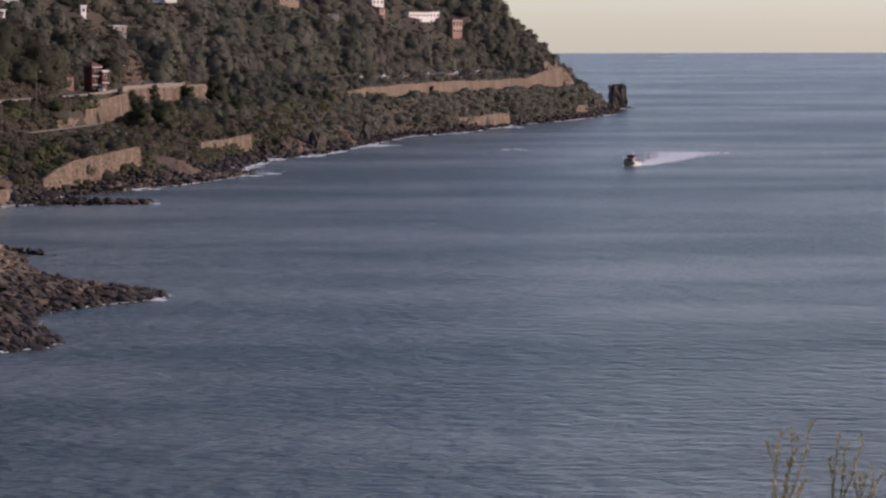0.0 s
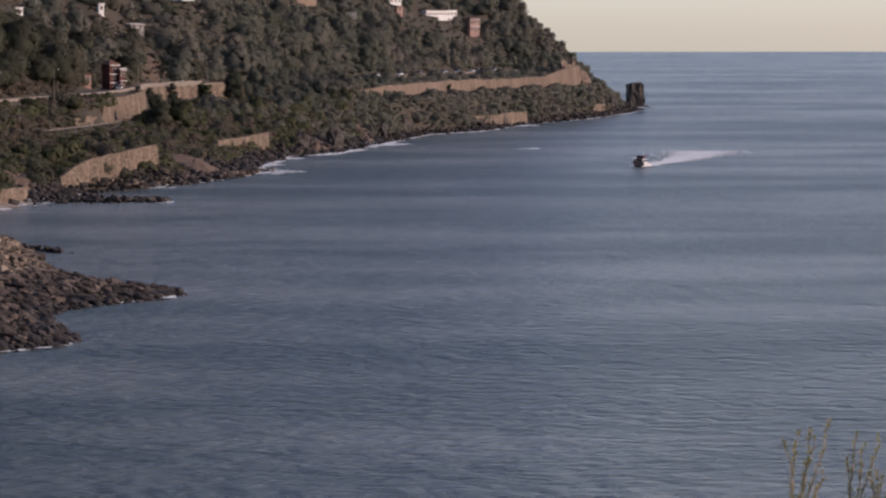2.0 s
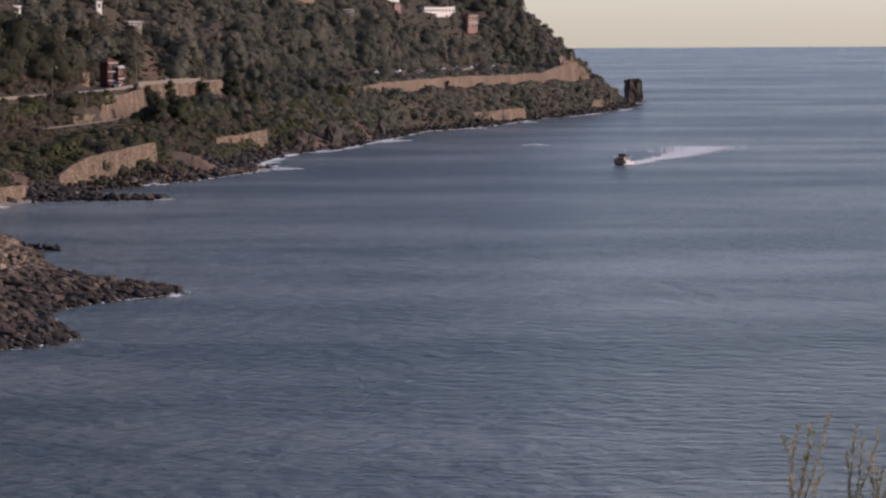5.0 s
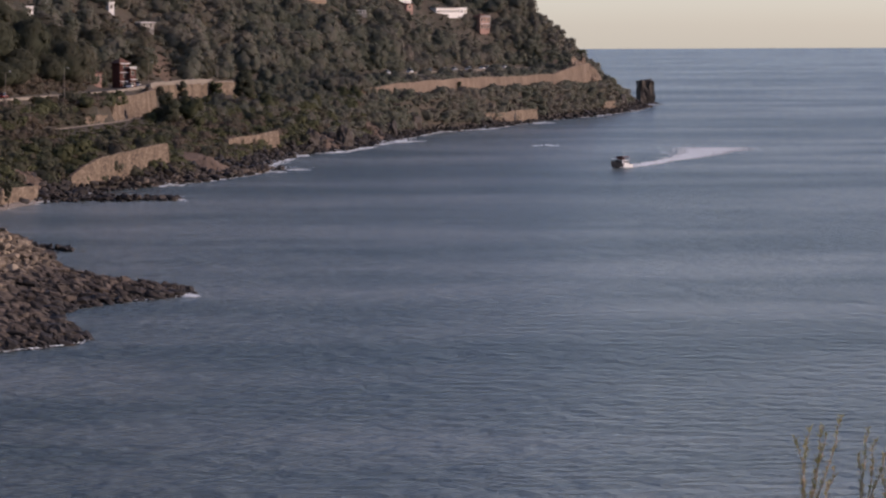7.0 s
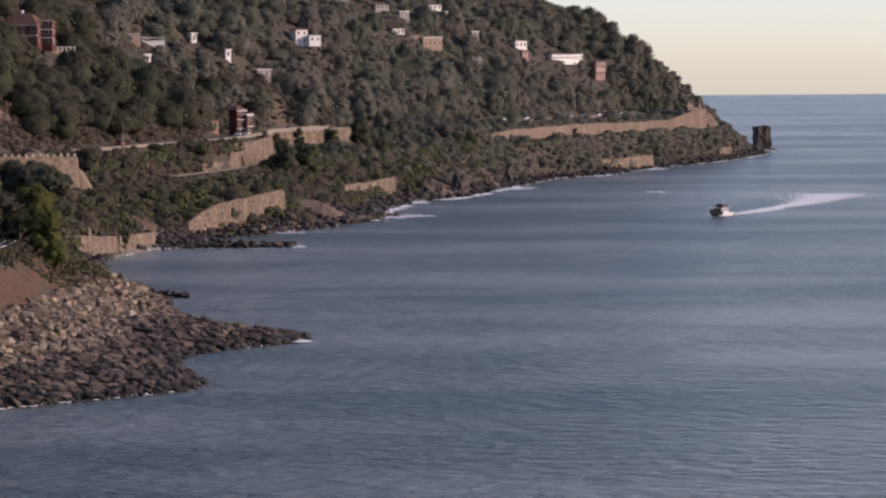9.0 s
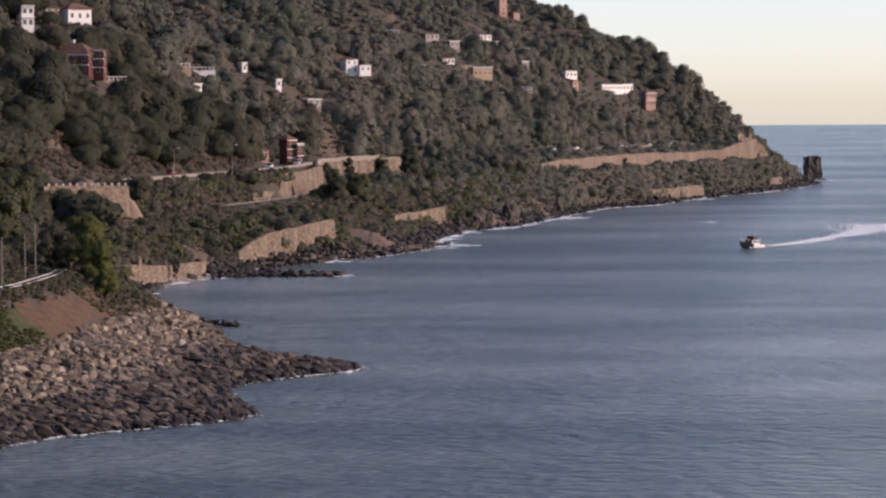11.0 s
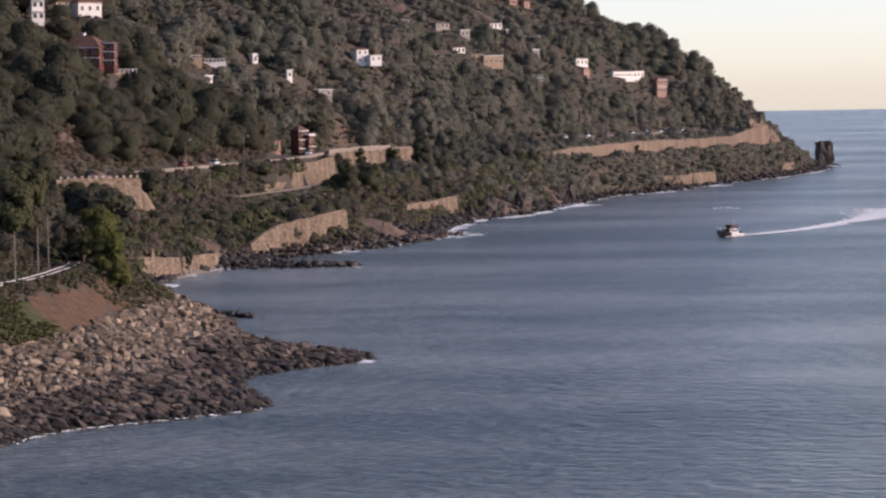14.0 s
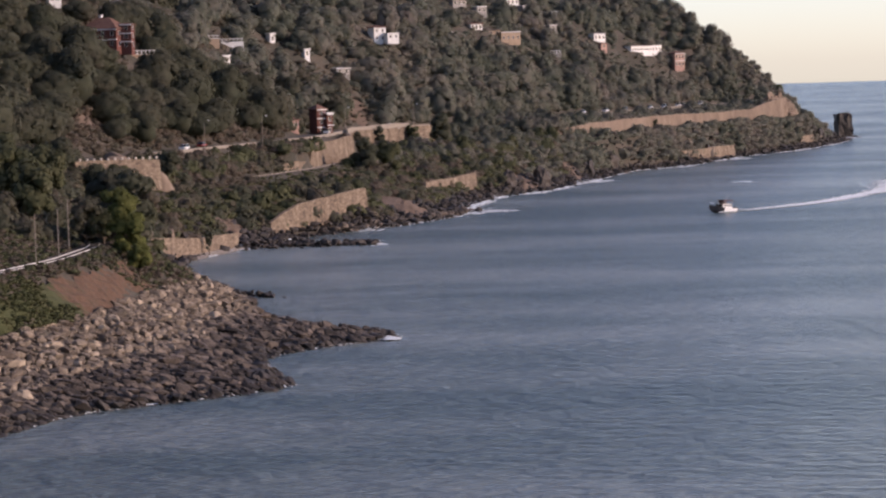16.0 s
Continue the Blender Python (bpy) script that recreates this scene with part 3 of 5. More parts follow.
def stones(parent, name, spots, mat, seed, limit, rest_label, squash=0.5, dip=0.0):
    """The first spots become boulders of their own on shared meshes, the rest one joined piece."""
    kinds = [stone_mesh(name, seed + i, mat, squash) for i in range(7)]
    for i, (x, y, z, r, tilt, a) in enumerate(spots[:limit]):
        ob = new(name, kinds[i % 7])
        ob.parent = parent
        ob.matrix_basis = Matrix.LocRotScale((x, y, z), Euler((tilt, tilt * 0.6 + dip, a)), (r, r, r))
    if len(spots) > limit:
        vs, fs, ns, base = [], [], [], 0
        data = []
        for me in kinds:
            v = np.empty(len(me.vertices) * 3)
            me.vertices.foreach_get("co", v)
            data.append((v.reshape(-1, 3), np.array([p.vertices[:] for p in me.polygons])))
        for i, (x, y, z, r, tilt, a) in enumerate(spots[limit:]):
            v, f = data[i % 7]
            m = np.array(Euler((tilt, tilt * 0.6 + dip, a)).to_matrix())
            vs.append((v * r) @ m.T + (x, y, z)), fs.append(f + base)
            base += len(v)
        rest = mesh_object("rubble", np.concatenate(vs), np.concatenate(fs), mat, parent)
        tagged(rest, rest_label, kind="stuff")


def strewn(count, y0, y1, band, radius, gap=0.75, lift=0.1, grain=None):
    """Boulders over a band of the shore; band(y) gives its two x limits."""
    out, grid = [], {}
    y = rng.uniform(y0, y1, count)
    a, b = band(y)
    x = a + (b - a) * rng.uniform(0, 1, count)
    z = ground_z(x, y)
    r = radius[0] + (radius[1] - radius[0]) * rng.uniform(0, 1, count) ** 2
    for i in range(count):
        if x[i] / y[i] < -0.165:
            continue
        key = (int(x[i] // 3), int(y[i] // 3))
        near = [q for p in (-1, 0, 1) for s in (-1, 0, 1) for q in grid.get((key[0] + p, key[1] + s), ())]
        if any((q[0] - x[i]) ** 2 + (q[1] - y[i]) ** 2 < (gap * (q[3] + r[i])) ** 2 for q in near):
            continue
        spot = (x[i], y[i], max(z[i], -0.3) + lift * r[i], r[i], rng.uniform(-0.5, 0.5), rng.uniform(0, 6.3) if grain is None else rng.normal(grain, 0.55))
        grid.setdefault(key, []).append(spot)
        out.append(spot)
    return out


bank = empty("boulder_bank", Matrix(), "pale quarried boulders heaped as a sea defence", "boulder bank")
stones(bank, "boulder", strewn(20000, 318, 520, lambda y: (np.maximum(along(CREST, y), along(RAIL, y) + 4), np.minimum(np.maximum(along(CREST, y), along(RAIL, y) + 4) + 12.5, along(COAST, y) - 3)), (0.5, 1.3), 0.42, 0.45), PALE_ROCK, 100, 300, "smaller pale boulders filling the bank")
shelf = empty("rock_shelf", Matrix(), "low brown weathered rocks running out into the sea", "rocks")
stones(shelf, "boulder", strewn(20000, 300, 500, lambda y: (np.minimum(np.maximum(along(CREST, y), along(RAIL, y) + 4) + 11.5, along(COAST, y) - 3), np.maximum(along(COAST, y) - 2.2, np.minimum(np.maximum(along(CREST, y), along(RAIL, y) + 4) + 12, along(COAST, y)))), (0.5, 1.55), 0.42, 0.3, 0.15), DARK_ROCK, 140, 300, "smaller brown rocks of the shelf", 0.38, 0.36)
fringe = empty("wet_rocks", Matrix(), "black wet rocks at the water's edge", "rocks")
stones(fringe, "boulder", strewn(6000, 300, 500, lambda y: (along(COAST, y) - 3.6, along(COAST, y) + 0.9), (0.5, 1.5), 0.45, 0.25, 0.15), WET_ROCK, 160, 300, "smaller wet rocks", 0.45, 0.36)
shore = empty("shore_rocks", Matrix(), "dark tumbled rocks along the foot of the cliff", "rocks")
stones(shore, "rock", strewn(17000, 560, 1400, lambda y: (along(COAST, y) - 8, along(COAST, y) + 2.8), (0.6, 1.9), 0.55, 0.45), WET_ROCK, 180, 280, "smaller dark shore rocks")


# ---- walls ----
def wall_strip(name, path, mat, label, category="wall", thick=0.8, cap=None):
    """A battered wall along path, a list of (x, y, foot, top); it leans back to the land side (left of the path as it runs away)."""
    bm = bmesh.new()
    rows = []
    pts = []
    for (x0, y0, f0, t0), (x1, y1, f1, t1) in zip(path, path[1:]):
        n = max(2, int(math.hypot(x1 - x0, y1 - y0) / 3))
        pts += [(x0 + (x1 - x0) * i / n, y0 + (y1 - y0) * i / n, f0 + (f1 - f0) * i / n, t0 + (t1 - t0) * i / n) for i in range(n)]
    pts.append(path[-1])
    for i, (x, y, f, t) in enumerate(pts):
        a, b = pts[max(i - 1, 0)], pts[min(i + 1, len(pts) - 1)]
        d = Vector((b[0] - a[0], b[1] - a[1], 0)).normalized()
        side = Vector((d.y, -d.x, 0))
        t += 0.06 * math.sin(i * 1.7) + 0.12 * math.sin(i * 0.53) + 0.05 * math.sin(i * 4.1)
        lean = 0.08 * (t - f)
        prof = [(lean, f - 1.0), (lean * 0.66 + 0.06 * math.sin(i * 2.3), f + (t - f) * 0.33), (lean * 0.33 + 0.06 * math.sin(i * 3.1), f + (t - f) * 0.66), (0, t), (-thick, t), (-thick, f - 1.0)]
        rows.append([bm.verts.new(Vector((x, y, 0)) + side * s + Vector((0, 0, z))) for s, z in prof])
    for p, q in zip(rows, rows[1:]):
        for k in range(6):
            bm.faces.new((p[k], q[k], q[(k + 1) % 6], p[(k + 1) % 6]))
    bm.faces.new(rows[0]), bm.faces.new(rows[-1][::-1])
    bmesh.ops.recalc_face_normals(bm, faces=bm.faces)
    return tagged(part(name, bm, mat), label, category, kind="structure")


wall_strip("wall_sea_near", [(-38, 664, 0.8, 3.6), (-35.5, 669, 1.0, 5.4), (-32.5, 676, 1.2, 6.9), (-28, 688, 1.5, 7.9), (-18, 714, 2.0, 8.9)], MASONRY, "tall curved sea wall of tan squared stone")
wall_strip("wall_sea_mid", [(-4, 800, 3.0, 6.6), (10, 852, 3.0, 7.0)], MASONRY, "low tan stone wall above the shore rocks")
wall_strip("wall_cove", [(-59.5, 580, 1.5, 5.4), (-54, 592, 0.2, 4.7), (-49.5, 608, 0.2, 3.9), (-43, 630, 0.2, 3.3)], MASONRY, "stained stone wall behind the cove")
wall_strip("wall_cape_low", [(85, 1078, 1.0, 4.6), (112, 1140, 1.2, 5.0)], MASONRY, "low pale stone wall under the cape")
wall_strip("wall_cape_end", [(149, 1236, 1.5, 4.6), (157, 1260, 1.8, 5.0)], MASONRY, "short pale stone wall at the end of the cape")
wall_strip("wall_cut", [(float(along(RAIL, y)) - 2.8, y, 12, top) for y, top in ((985, 13.6), (1000, 15.8), (1030, 16.9), (1066, 17.2), (1120, 17.4), (1172, 16.8), (1218, 17.0), (1234, 18.6), (1252, 20.4), (1268, 20.8))], OCHRE, "long ochre cutting wall above the railway", thick=1.2)
wall_strip("wall_road", [(-39.6, 755.0, 11.6, 13.9), (-37.1, 767.0, 11.6, 14.1), (-33.9, 785.0, 11.6, 13.9), (-33.5, 788.0, 11.6, 18.1), (-29.0, 818.0, 11.6, 18.3), (-24.3, 840.0, 11.6, 19.0), (-27.3, 880.0, 12.3, 18.9), (-25.1, 905.0, 12.3, 19.0), (-14.5, 930.0, 12.3, 19.1), (-0.8, 957.0, 12.3, 19.3)], MASONRY, "high buttressed tan road wall", thick=1.0)
wall_strip("wall_road_parapet", [(float(along(ROAD, y)) + 6.15, y, 18.4, top) for y, top in ((884, 20.0), (905, 20.2), (922, 20.3), (940, 20.4))], CONCRETE, "pale rendered parapet on the road wall", thick=0.4)
wall_strip("wall_road_near", [(-77, 632, 13.5, 19.4), (-60.8, 649.5, 13.5, 19.0)], MASONRY, "tan stone road wall with a parapet")


def buttress(y, w, depth, foot, top):
    bm = bmesh.new()
    vs = box(bm, -w / 2, w / 2, -depth, 0.3, foot, top)
    for v in vs[4:]:
        v.co.y = v.co.y * 0.45
    ob = part("buttress", bm, MASONRY)
    x, x1 = float(along(ROAD, y)), float(along(ROAD, y + 4))
    ob.matrix_basis = pose(x + 6.4, y, 0, 0, 0, math.degrees(math.atan2(4, x1 - x)))
    return tagged(ob, "sloping stone buttress against the road wall", "buttress", "buttresses of the road wall")


for y in (892, 916, 940):
    buttress(y, 1.4, 1.2, 11.5, 18.2)


def downpipe(x, y):
    t = empty("drain_pipe", pose(x, y, 14.4), "pale vertical drain pipe at the end of the road wall", "drain pipe")
    bm = bmesh.new()
    tube(bm, (0, 0, -1.0), (0, 0, 5.4), 0.16, 0.16, 8)
    part("pipe", bm, CONCRETE, t)
    bm = bmesh.new()
    box(bm, -0.35, 0.35, -0.3, 0.3, 5.3, 5.8)
    part("hopper", bm, CONCRETE, t)


downpipe(-1.6, 955.0)


# ---- sea stack ----
def outcrop(x, y, z, r, turn, mat, label):
    bm = bmesh.new()
    bmesh.ops.create_icosphere(bm, subdivisions=3, radius=1)
    for v in bm.verts:
        k = 1 + 0.45 * noise.noise(v.co * 1.6 + Vector((x, y, 0))) + 0.2 * noise.noise(v.co * 4.0 + Vector((y, x, 3)))
        v.co = Vector((v.co.x * 0.7, v.co.y * 1.2, v.co.z * 1.25)) * r * k
    ob = part("outcrop", bm, mat)
    ob.matrix_basis = pose(x, y, z, 0, 0, turn)
    return tagged(ob, label, "outcrop", "outcrops on the cape")


for x, y, z, r in ((143.5, 1266, 17, 4.2), (147, 1270, 14, 4.6), (139.5, 1262, 19.5, 3.0), (151, 1276, 10.5, 4.2)):
    outcrop(x, y, z, r, -20, OCHRE, "ochre rock face at the end of the cutting")
for x, y, z, r in ((162, 1276, 3.5, 2.6), (100, 1116, 2.5, 2.6), (58, 1016, 3, 3.0), (30, 893, 3.0, 3.2), (20, 872, 3.0, 2.8), (48, 972, 2.6, 2.6)):
    outcrop(x, y, z, r, -20, WET_ROCK, "dark rock buttress at the foot of the slope")

outcrop(-54.6, 601, 4.6, 1.1, 10, OCHRE, "pale yellow rock above the cove wall")


def sea_stack():
    bm = bmesh.new()
    bmesh.ops.create_cube(bm, size=1)
    bmesh.ops.subdivide_edges(bm, edges=bm.edges, cuts=4, use_grid_fill=True)
    for v in bm.verts:
        k = 1.0 - 0.12 * (v.co.z + 0.5)
        v.co = Vector((v.co.x * 7.4 * k, v.co.y * 8 * k, (v.co.z + 0.5) * 12.5 - 1.5))
        v.co += Vector((noise.noise(v.co * 0.5), noise.noise(v.co * 0.5 + Vector((9, 0, 0))), noise.noise(v.co * 0.4 + Vector((0, 9, 0))))) * 1.1
    ob = part("rock_tower", bm, WET_ROCK)
    ob.matrix_basis = pose(187.5, 1392, 0, 0, 0, 12)
    return tagged(ob, "square dark sea stack standing off the cape", "rock")


sea_stack()


def beach():
    """A narrow strip of pale shingle at the foot of the cove wall."""
    ys, ks = np.arange(586, 650, 1.5), np.linspace(0, 1, 8)
    yy, kk = np.meshgrid(ys, ks, indexing="ij")
    foot = np.interp(yy, (580, 592, 608, 630, 652), (-59.5, -54.0, -49.5, -43.0, -38.0))
    wide = np.interp(yy, (586, 595, 612, 632, 650), (5.5, 5.0, 4.0, 3.2, 1.2)) + 0.4 * np.sin(yy * 0.4)
    xx = foot - 0.6 + wide * kk
    zz = 0.9 - 1.15 * kk + 0.08 * np.sin(xx * 2.1 + yy) * np.sin(yy * 1.3)
    nr, nc = yy.shape
    idx = np.arange(nr * nc).reshape(nr, nc)
    f = np.stack([idx[:-1, :-1], idx[:-1, 1:], idx[1:, 1:], idx[1:, :-1]], -1).reshape(-1, 4)
    ob = mesh_object("ground", np.stack([xx, yy, zz], -1).reshape(-1, 3), f, SHINGLE, smooth=True)
    return tagged(ob, "narrow beach of pale wet shingle below the cove wall", "beach", kind="structure")


SHINGLE = material("pale_wet_shingle", [(0.15, 0.13, 0.11), (0.25, 0.22, 0.19), (0.36, 0.32, 0.28)], 0.8, 0.7, 0.8, 8)
beach()


# ---- reef, islets and surf ----
reef = empty("reef", Matrix(), "low black reef running out from the cove", "reef")


def reef_spots(n, a, b, width, radius, lift):
    out = []
    for i in range(n):
        k = rng.uniform(0, 1)
        s = rng.normal() * width * (1.1 - 0.8 * k)
        out.append((a[0] + (b[0] - a[0]) * k + 0.25 * s, a[1] + (b[1] - a[1]) * k + s, rng.uniform(-0.3, lift * (1.1 - 0.6 * k)), rng.uniform(*radius), rng.uniform(-0.5, 0.5), rng.uniform(0, 6.3)))
    return out


stones(reef, "rock", reef_spots(260, (-44, 634), (-14, 633), 4.5, (0.5, 1.4), 1.5), WET_ROCK, 220, 260, "")
islet = empty("islet", Matrix(), "string of black rocks awash off the bank", "rocks")
stones(islet, "rock", reef_spots(80, (-38.5, 498), (-28, 489), 1.7, (0.4, 1.0), 1.0) + [(-26, 487.4, 0.0, 0.5, 0.2, 0.4)], WET_ROCK, 240, 100, "")
spit = empty("spit", Matrix(), "dark rock spit below the stone wall", "rocks")
stones(spit, "rock", reef_spots(190, (-24, 680), (6, 752), 4.0, (0.6, 1.5), 2.0) + reef_spots(90, (-2, 772), (11, 762), 3.0, (0.5, 1.3), 1.2), DARK_ROCK, 250, 290, "")
cove_rocks = empty("cove_rocks", Matrix(), "dark fallen rocks at the inner end of the cove", "rocks")
stones(cove_rocks, "rock", reef_spots(70, (-58, 592), (-50, 586), 3.0, (0.4, 1.1), 1.8), WET_ROCK, 260, 80, "")
stack_rocks = empty("stack_rocks", Matrix(), "low black rocks awash beside the sea stack", "rocks")
stones(stack_rocks, "rock", reef_spots(26, (189, 1386), (194, 1382), 1.6, (0.4, 1.0), 0.8), WET_ROCK, 270, 40, "")


def fleck(bm, x, y, z, a, length, width, rnd):
    c, s = math.cos(a), math.sin(a)
    pts = []
    for i in range(6):
        t = i * math.tau / 6 + rnd.uniform(-0.3, 0.3)
        u, v = length * math.cos(t) * rnd.uniform(0.7, 1.2), width * math.sin(t) * rnd.uniform(0.7, 1.2)
        pts.append(bm.verts.new((x + u * c - v * s, y + u * s + v * c, z + rnd.uniform(0, 0.05))))
    mid = bm.verts.new((x, y, z + 0.06 + 0.12 * width))
    for i in range(6):
        bm.faces.new((pts[i], pts[(i + 1) % 6], mid))


def surf_piece(y0, y1, amount, reach, seed, grain=1.0):
    rnd = random.Random(seed)
    bm = bmesh.new()
    for i in range(int((y1 - y0) * amount)):
        y = rnd.uniform(y0, y1)
        if math.sin(y * 0.23 + seed) + math.sin(y * 0.061 + 2 * seed) < rnd.uniform(-1.4, 0.9):
            continue
        x = float(along(COAST, y)) + rnd.uniform(-0.6, reach) * rnd.uniform(0.2, 1)
        x1 = float(along(COAST, y + 1))
        fleck(bm, x, y, 0.08, math.atan2(1, x1 - float(along(COAST, y))), grain * rnd.uniform(0.5, 1.9), grain * rnd.uniform(0.15, 0.5), rnd)
    ob = part("surf", bm, FOAM)
    return tagged(ob, "thin white line of surf washing the rocks", "surf", kind="stuff")


SURF = [surf_piece(a, b, n, r, 3 + i, g) for i, (a, b, n, r, g) in enumerate(((300, 345, 7, 2.0, 0.35), (345, 430, 5, 1.3, 0.3), (430, 570, 2.5, 1.2, 0.4), (570, 640, 30, 3.0, 0.7), (640, 740, 14, 3.4, 0.8), (740, 860, 30, 6.0, 0.9), (860, 960, 24, 6.5, 1), (960, 1100, 22, 5.0, 1), (1100, 1240, 18, 4.6, 1), (1240, 1390, 15, 4.4, 1)))]


def breaker(x, y, length, turn, n, seed):
    rnd = random.Random(seed)
    bm = bmesh.new()
    for i in range(n):
        k = rnd.uniform(-1, 1)
        fleck(bm, k * length, rnd.gauss(0, 2.4) * (1 - abs(k) * 0.7), 0.05 + 0.3 * (1 - abs(k)) * rnd.random(), 0.1 * rnd.uniform(-1, 1), rnd.uniform(0.4, 1.3), rnd.uniform(0.2, 0.6), rnd)
    for i in range(n // 3):
        k = rnd.gauss(0, 0.35)
        fleck(bm, k * length, rnd.gauss(0, 0.5), 0.2 + 0.9 * rnd.random() ** 2, rnd.uniform(0, 3), rnd.uniform(0.15, 0.5), rnd.uniform(0.1, 0.3), rnd)
    ob = part("breaker", bm, FOAM)
    ob.matrix_basis = pose(x, y, 0, 0, 0, turn)
    return tagged(ob, "small white breaker over a sunken rock", "breaker", kind="stuff")


BREAKERS = [breaker(8, 752, 4.5, 10, 60, 1), breaker(47, 936, 6, 15, 90, 2), breaker(-13.5, 632.5, 2.2, 0, 40, 3), breaker(-7.5, 404, 0.8, 5, 26, 4), breaker(92, 905, 4, 5, 16, 5), breaker(8, 775, 5, 40, 80, 6), breaker(10, 800, 5, 70, 90, 7), breaker(15, 842, 6, 60, 110, 8), breaker(28, 868, 5, 50, 90, 9), breaker(44, 934, 7, 35, 130, 10), breaker(86, 1056, 5, 60, 70, 11), breaker(142, 1203, 6, 55, 90, 12), breaker(-50, 606, 5, 70, 110, 13), breaker(-41, 629, 4, 40, 60, 14), breaker(-16, 690, 4, 70, 60, 15), breaker(13, 763, 6, 20, 160, 16), breaker(5, 782, 5, 55, 130, 17), breaker(-50.8, 576.0, 3.5, 30, 140, 18), breaker(-48.8, 608.5, 5, 60, 150, 19), breaker(-45.7, 622.0, 4, 65, 120, 25), breaker(52, 945, 7, 30, 160, 20), breaker(36, 905, 6, 60, 120, 21), breaker(112, 1120, 6, 60, 110, 22), breaker(165, 1268, 6, 60, 120, 23), breaker(190, 1378, 4, 20, 60, 24)]


# ---- road, parapets, railway ----
def strip(name, line, y0, y1, half, z, mat, label, category, shift=0.0, lift=0.06, thick=0.3, step=4.0, kind="structure"):
    """A band with thickness along a line of the plan."""
    bm = bmesh.new()
    rows = []
    for y in np.arange(y0, y1 + 0.1, step):
        x, xa, xb = (float(along(line, y + d)) for d in (0, -3, 3))
        d = Vector((xb - xa, 6, 0)).normalized()
        s = Vector((d.y, -d.x, 0))
        c = Vector((x, y, 0)) + s * shift
        rows.append([bm.verts.new(c + s * a + Vector((0, 0, b))) for a, b in ((half, z + lift), (-half, z + lift), (-half, z + lift - thick), (half, z + lift - thick))])
    for p, q in zip(rows, rows[1:]):
        for k in range(4):
            bm.faces.new((p[k], q[k], q[(k + 1) % 4], p[(k + 1) % 4]))
    bm.faces.new(rows[0]), bm.faces.new(rows[-1])
    bmesh.ops.recalc_face_normals(bm, faces=bm.faces)
    return tagged(part(name, bm, mat), label, category, kind=kind)


strip("road", ROAD, 640, 1330, 3.6, ROAD_Z, ASPHALT, "grey asphalt coast road cut into the hillside", "road")
strip("trim_parapet_near", ROAD, 690, 962, 0.13, ROAD_Z, CONCRETE, "pale low road parapet", "parapet", 4.4, 0.5, 0.9)
strip("trim_parapet_far", ROAD, 1075, 1262, 0.20, ROAD_Z, CONCRETE, "pale low parapet along the cape road", "parapet", 4.6, 0.4, 0.7)
for y0, y1 in ((366, 440), (655, 824)):
    strip("railway_bed", RAIL, y0, y1, 2.0, RAIL_Z, BALLAST, "brown stone ballast of the single railway line", "railway bed", 0, 0.18, 0.5, 2.0)
track = empty("railway_track", Matrix(), "pair of worn steel rails curving along the shore", "railway track")
for y0, y1 in ((366, 440), (655, 824)):
    for off in (-0.75, 0.75):
        rail = strip("rail", RAIL, y0, y1, 0.04, RAIL_Z, STEEL if y0 < 600 else CONCRETE, "", "", off, 0.30, 0.11, 2.0, "")
        rail.parent = track


def mast(x, y, h, arm):
    m = empty("catenary_mast", pose(x, y, RAIL_Z), "slim grey steel mast beside the railway", "mast", "railway masts")
    bm = bmesh.new()
    tube(bm, (0, 0, -0.5), (0, 0, h), 0.09, 0.06, 8)
    part("pole", bm, CONCRETE, m)
    bm = bmesh.new()
    tube(bm, (0, 0, h - 1.5), (arm, 0, h - 1.1), 0.025, 0.02, 6)
    tube(bm, (0, 0, h - 0.5), (arm, 0, h - 1.1), 0.018, 0.018, 6)
    part("arm", bm, BARK, m)
    bm = bmesh.new()
    tube(bm, (arm * 0.8, 0, h - 1.35), (arm * 0.8, 0, h - 1.0), 0.05, 0.05, 8)
    part("insulator", bm, DARK_ROCK, m)
    return m


for x, y, h in ((-54.2, 398, 6.8), (-53.2, 414, 6.6), (-53.0, 424, 7.6), (-50.2, 712, 7.0), (-37.0, 772, 7.0)):
    mast(x, y, h, 2.6)


def sweep(bm, pts, radius, sides=5):
    """One continuous tube through the points; radius(i) at each."""
    prev = None
    for i, p in enumerate(pts):
        d = (Vector(pts[min(i + 1, len(pts) - 1)]) - Vector(pts[max(i - 1, 0)])).to_track_quat("Z", "Y")
        ring = [bm.verts.new(Vector(p) + d @ Vector((radius(i) * math.cos(k * math.tau / sides), radius(i) * math.sin(k * math.tau / sides), 0))) for k in range(sides)]
        if prev:
            for k in range(sides):
                bm.faces.new((prev[k], prev[(k + 1) % sides], ring[(k + 1) % sides], ring[k]))
        else:
            bm.faces.new(ring[::-1])
        prev = ring
    bm.faces.new(prev)


def wire(points, r, label):
    bm, line = bmesh.new(), []
    for (a, b) in zip(points, points[1:]):
        a, b = Vector(a), Vector(b)
        sag = [a.lerp(b, k / 6) - Vector((0, 0, 0.5 * (1 - (2 * k / 6 - 1) ** 2))) for k in range(7)]
        line += sag if not line else sag[1:]
    sweep(bm, line, lambda i: r, 4)
    return tagged(part("overhead_wire", bm, BARK), label, "wire")


wire([(-66.0, 350, 18.4), (-52.2, 398, 17.6), (-51.2, 414, 17.5), (-51.0, 424, 18.5)], 0.014, "thin overhead wire strung along the railway")


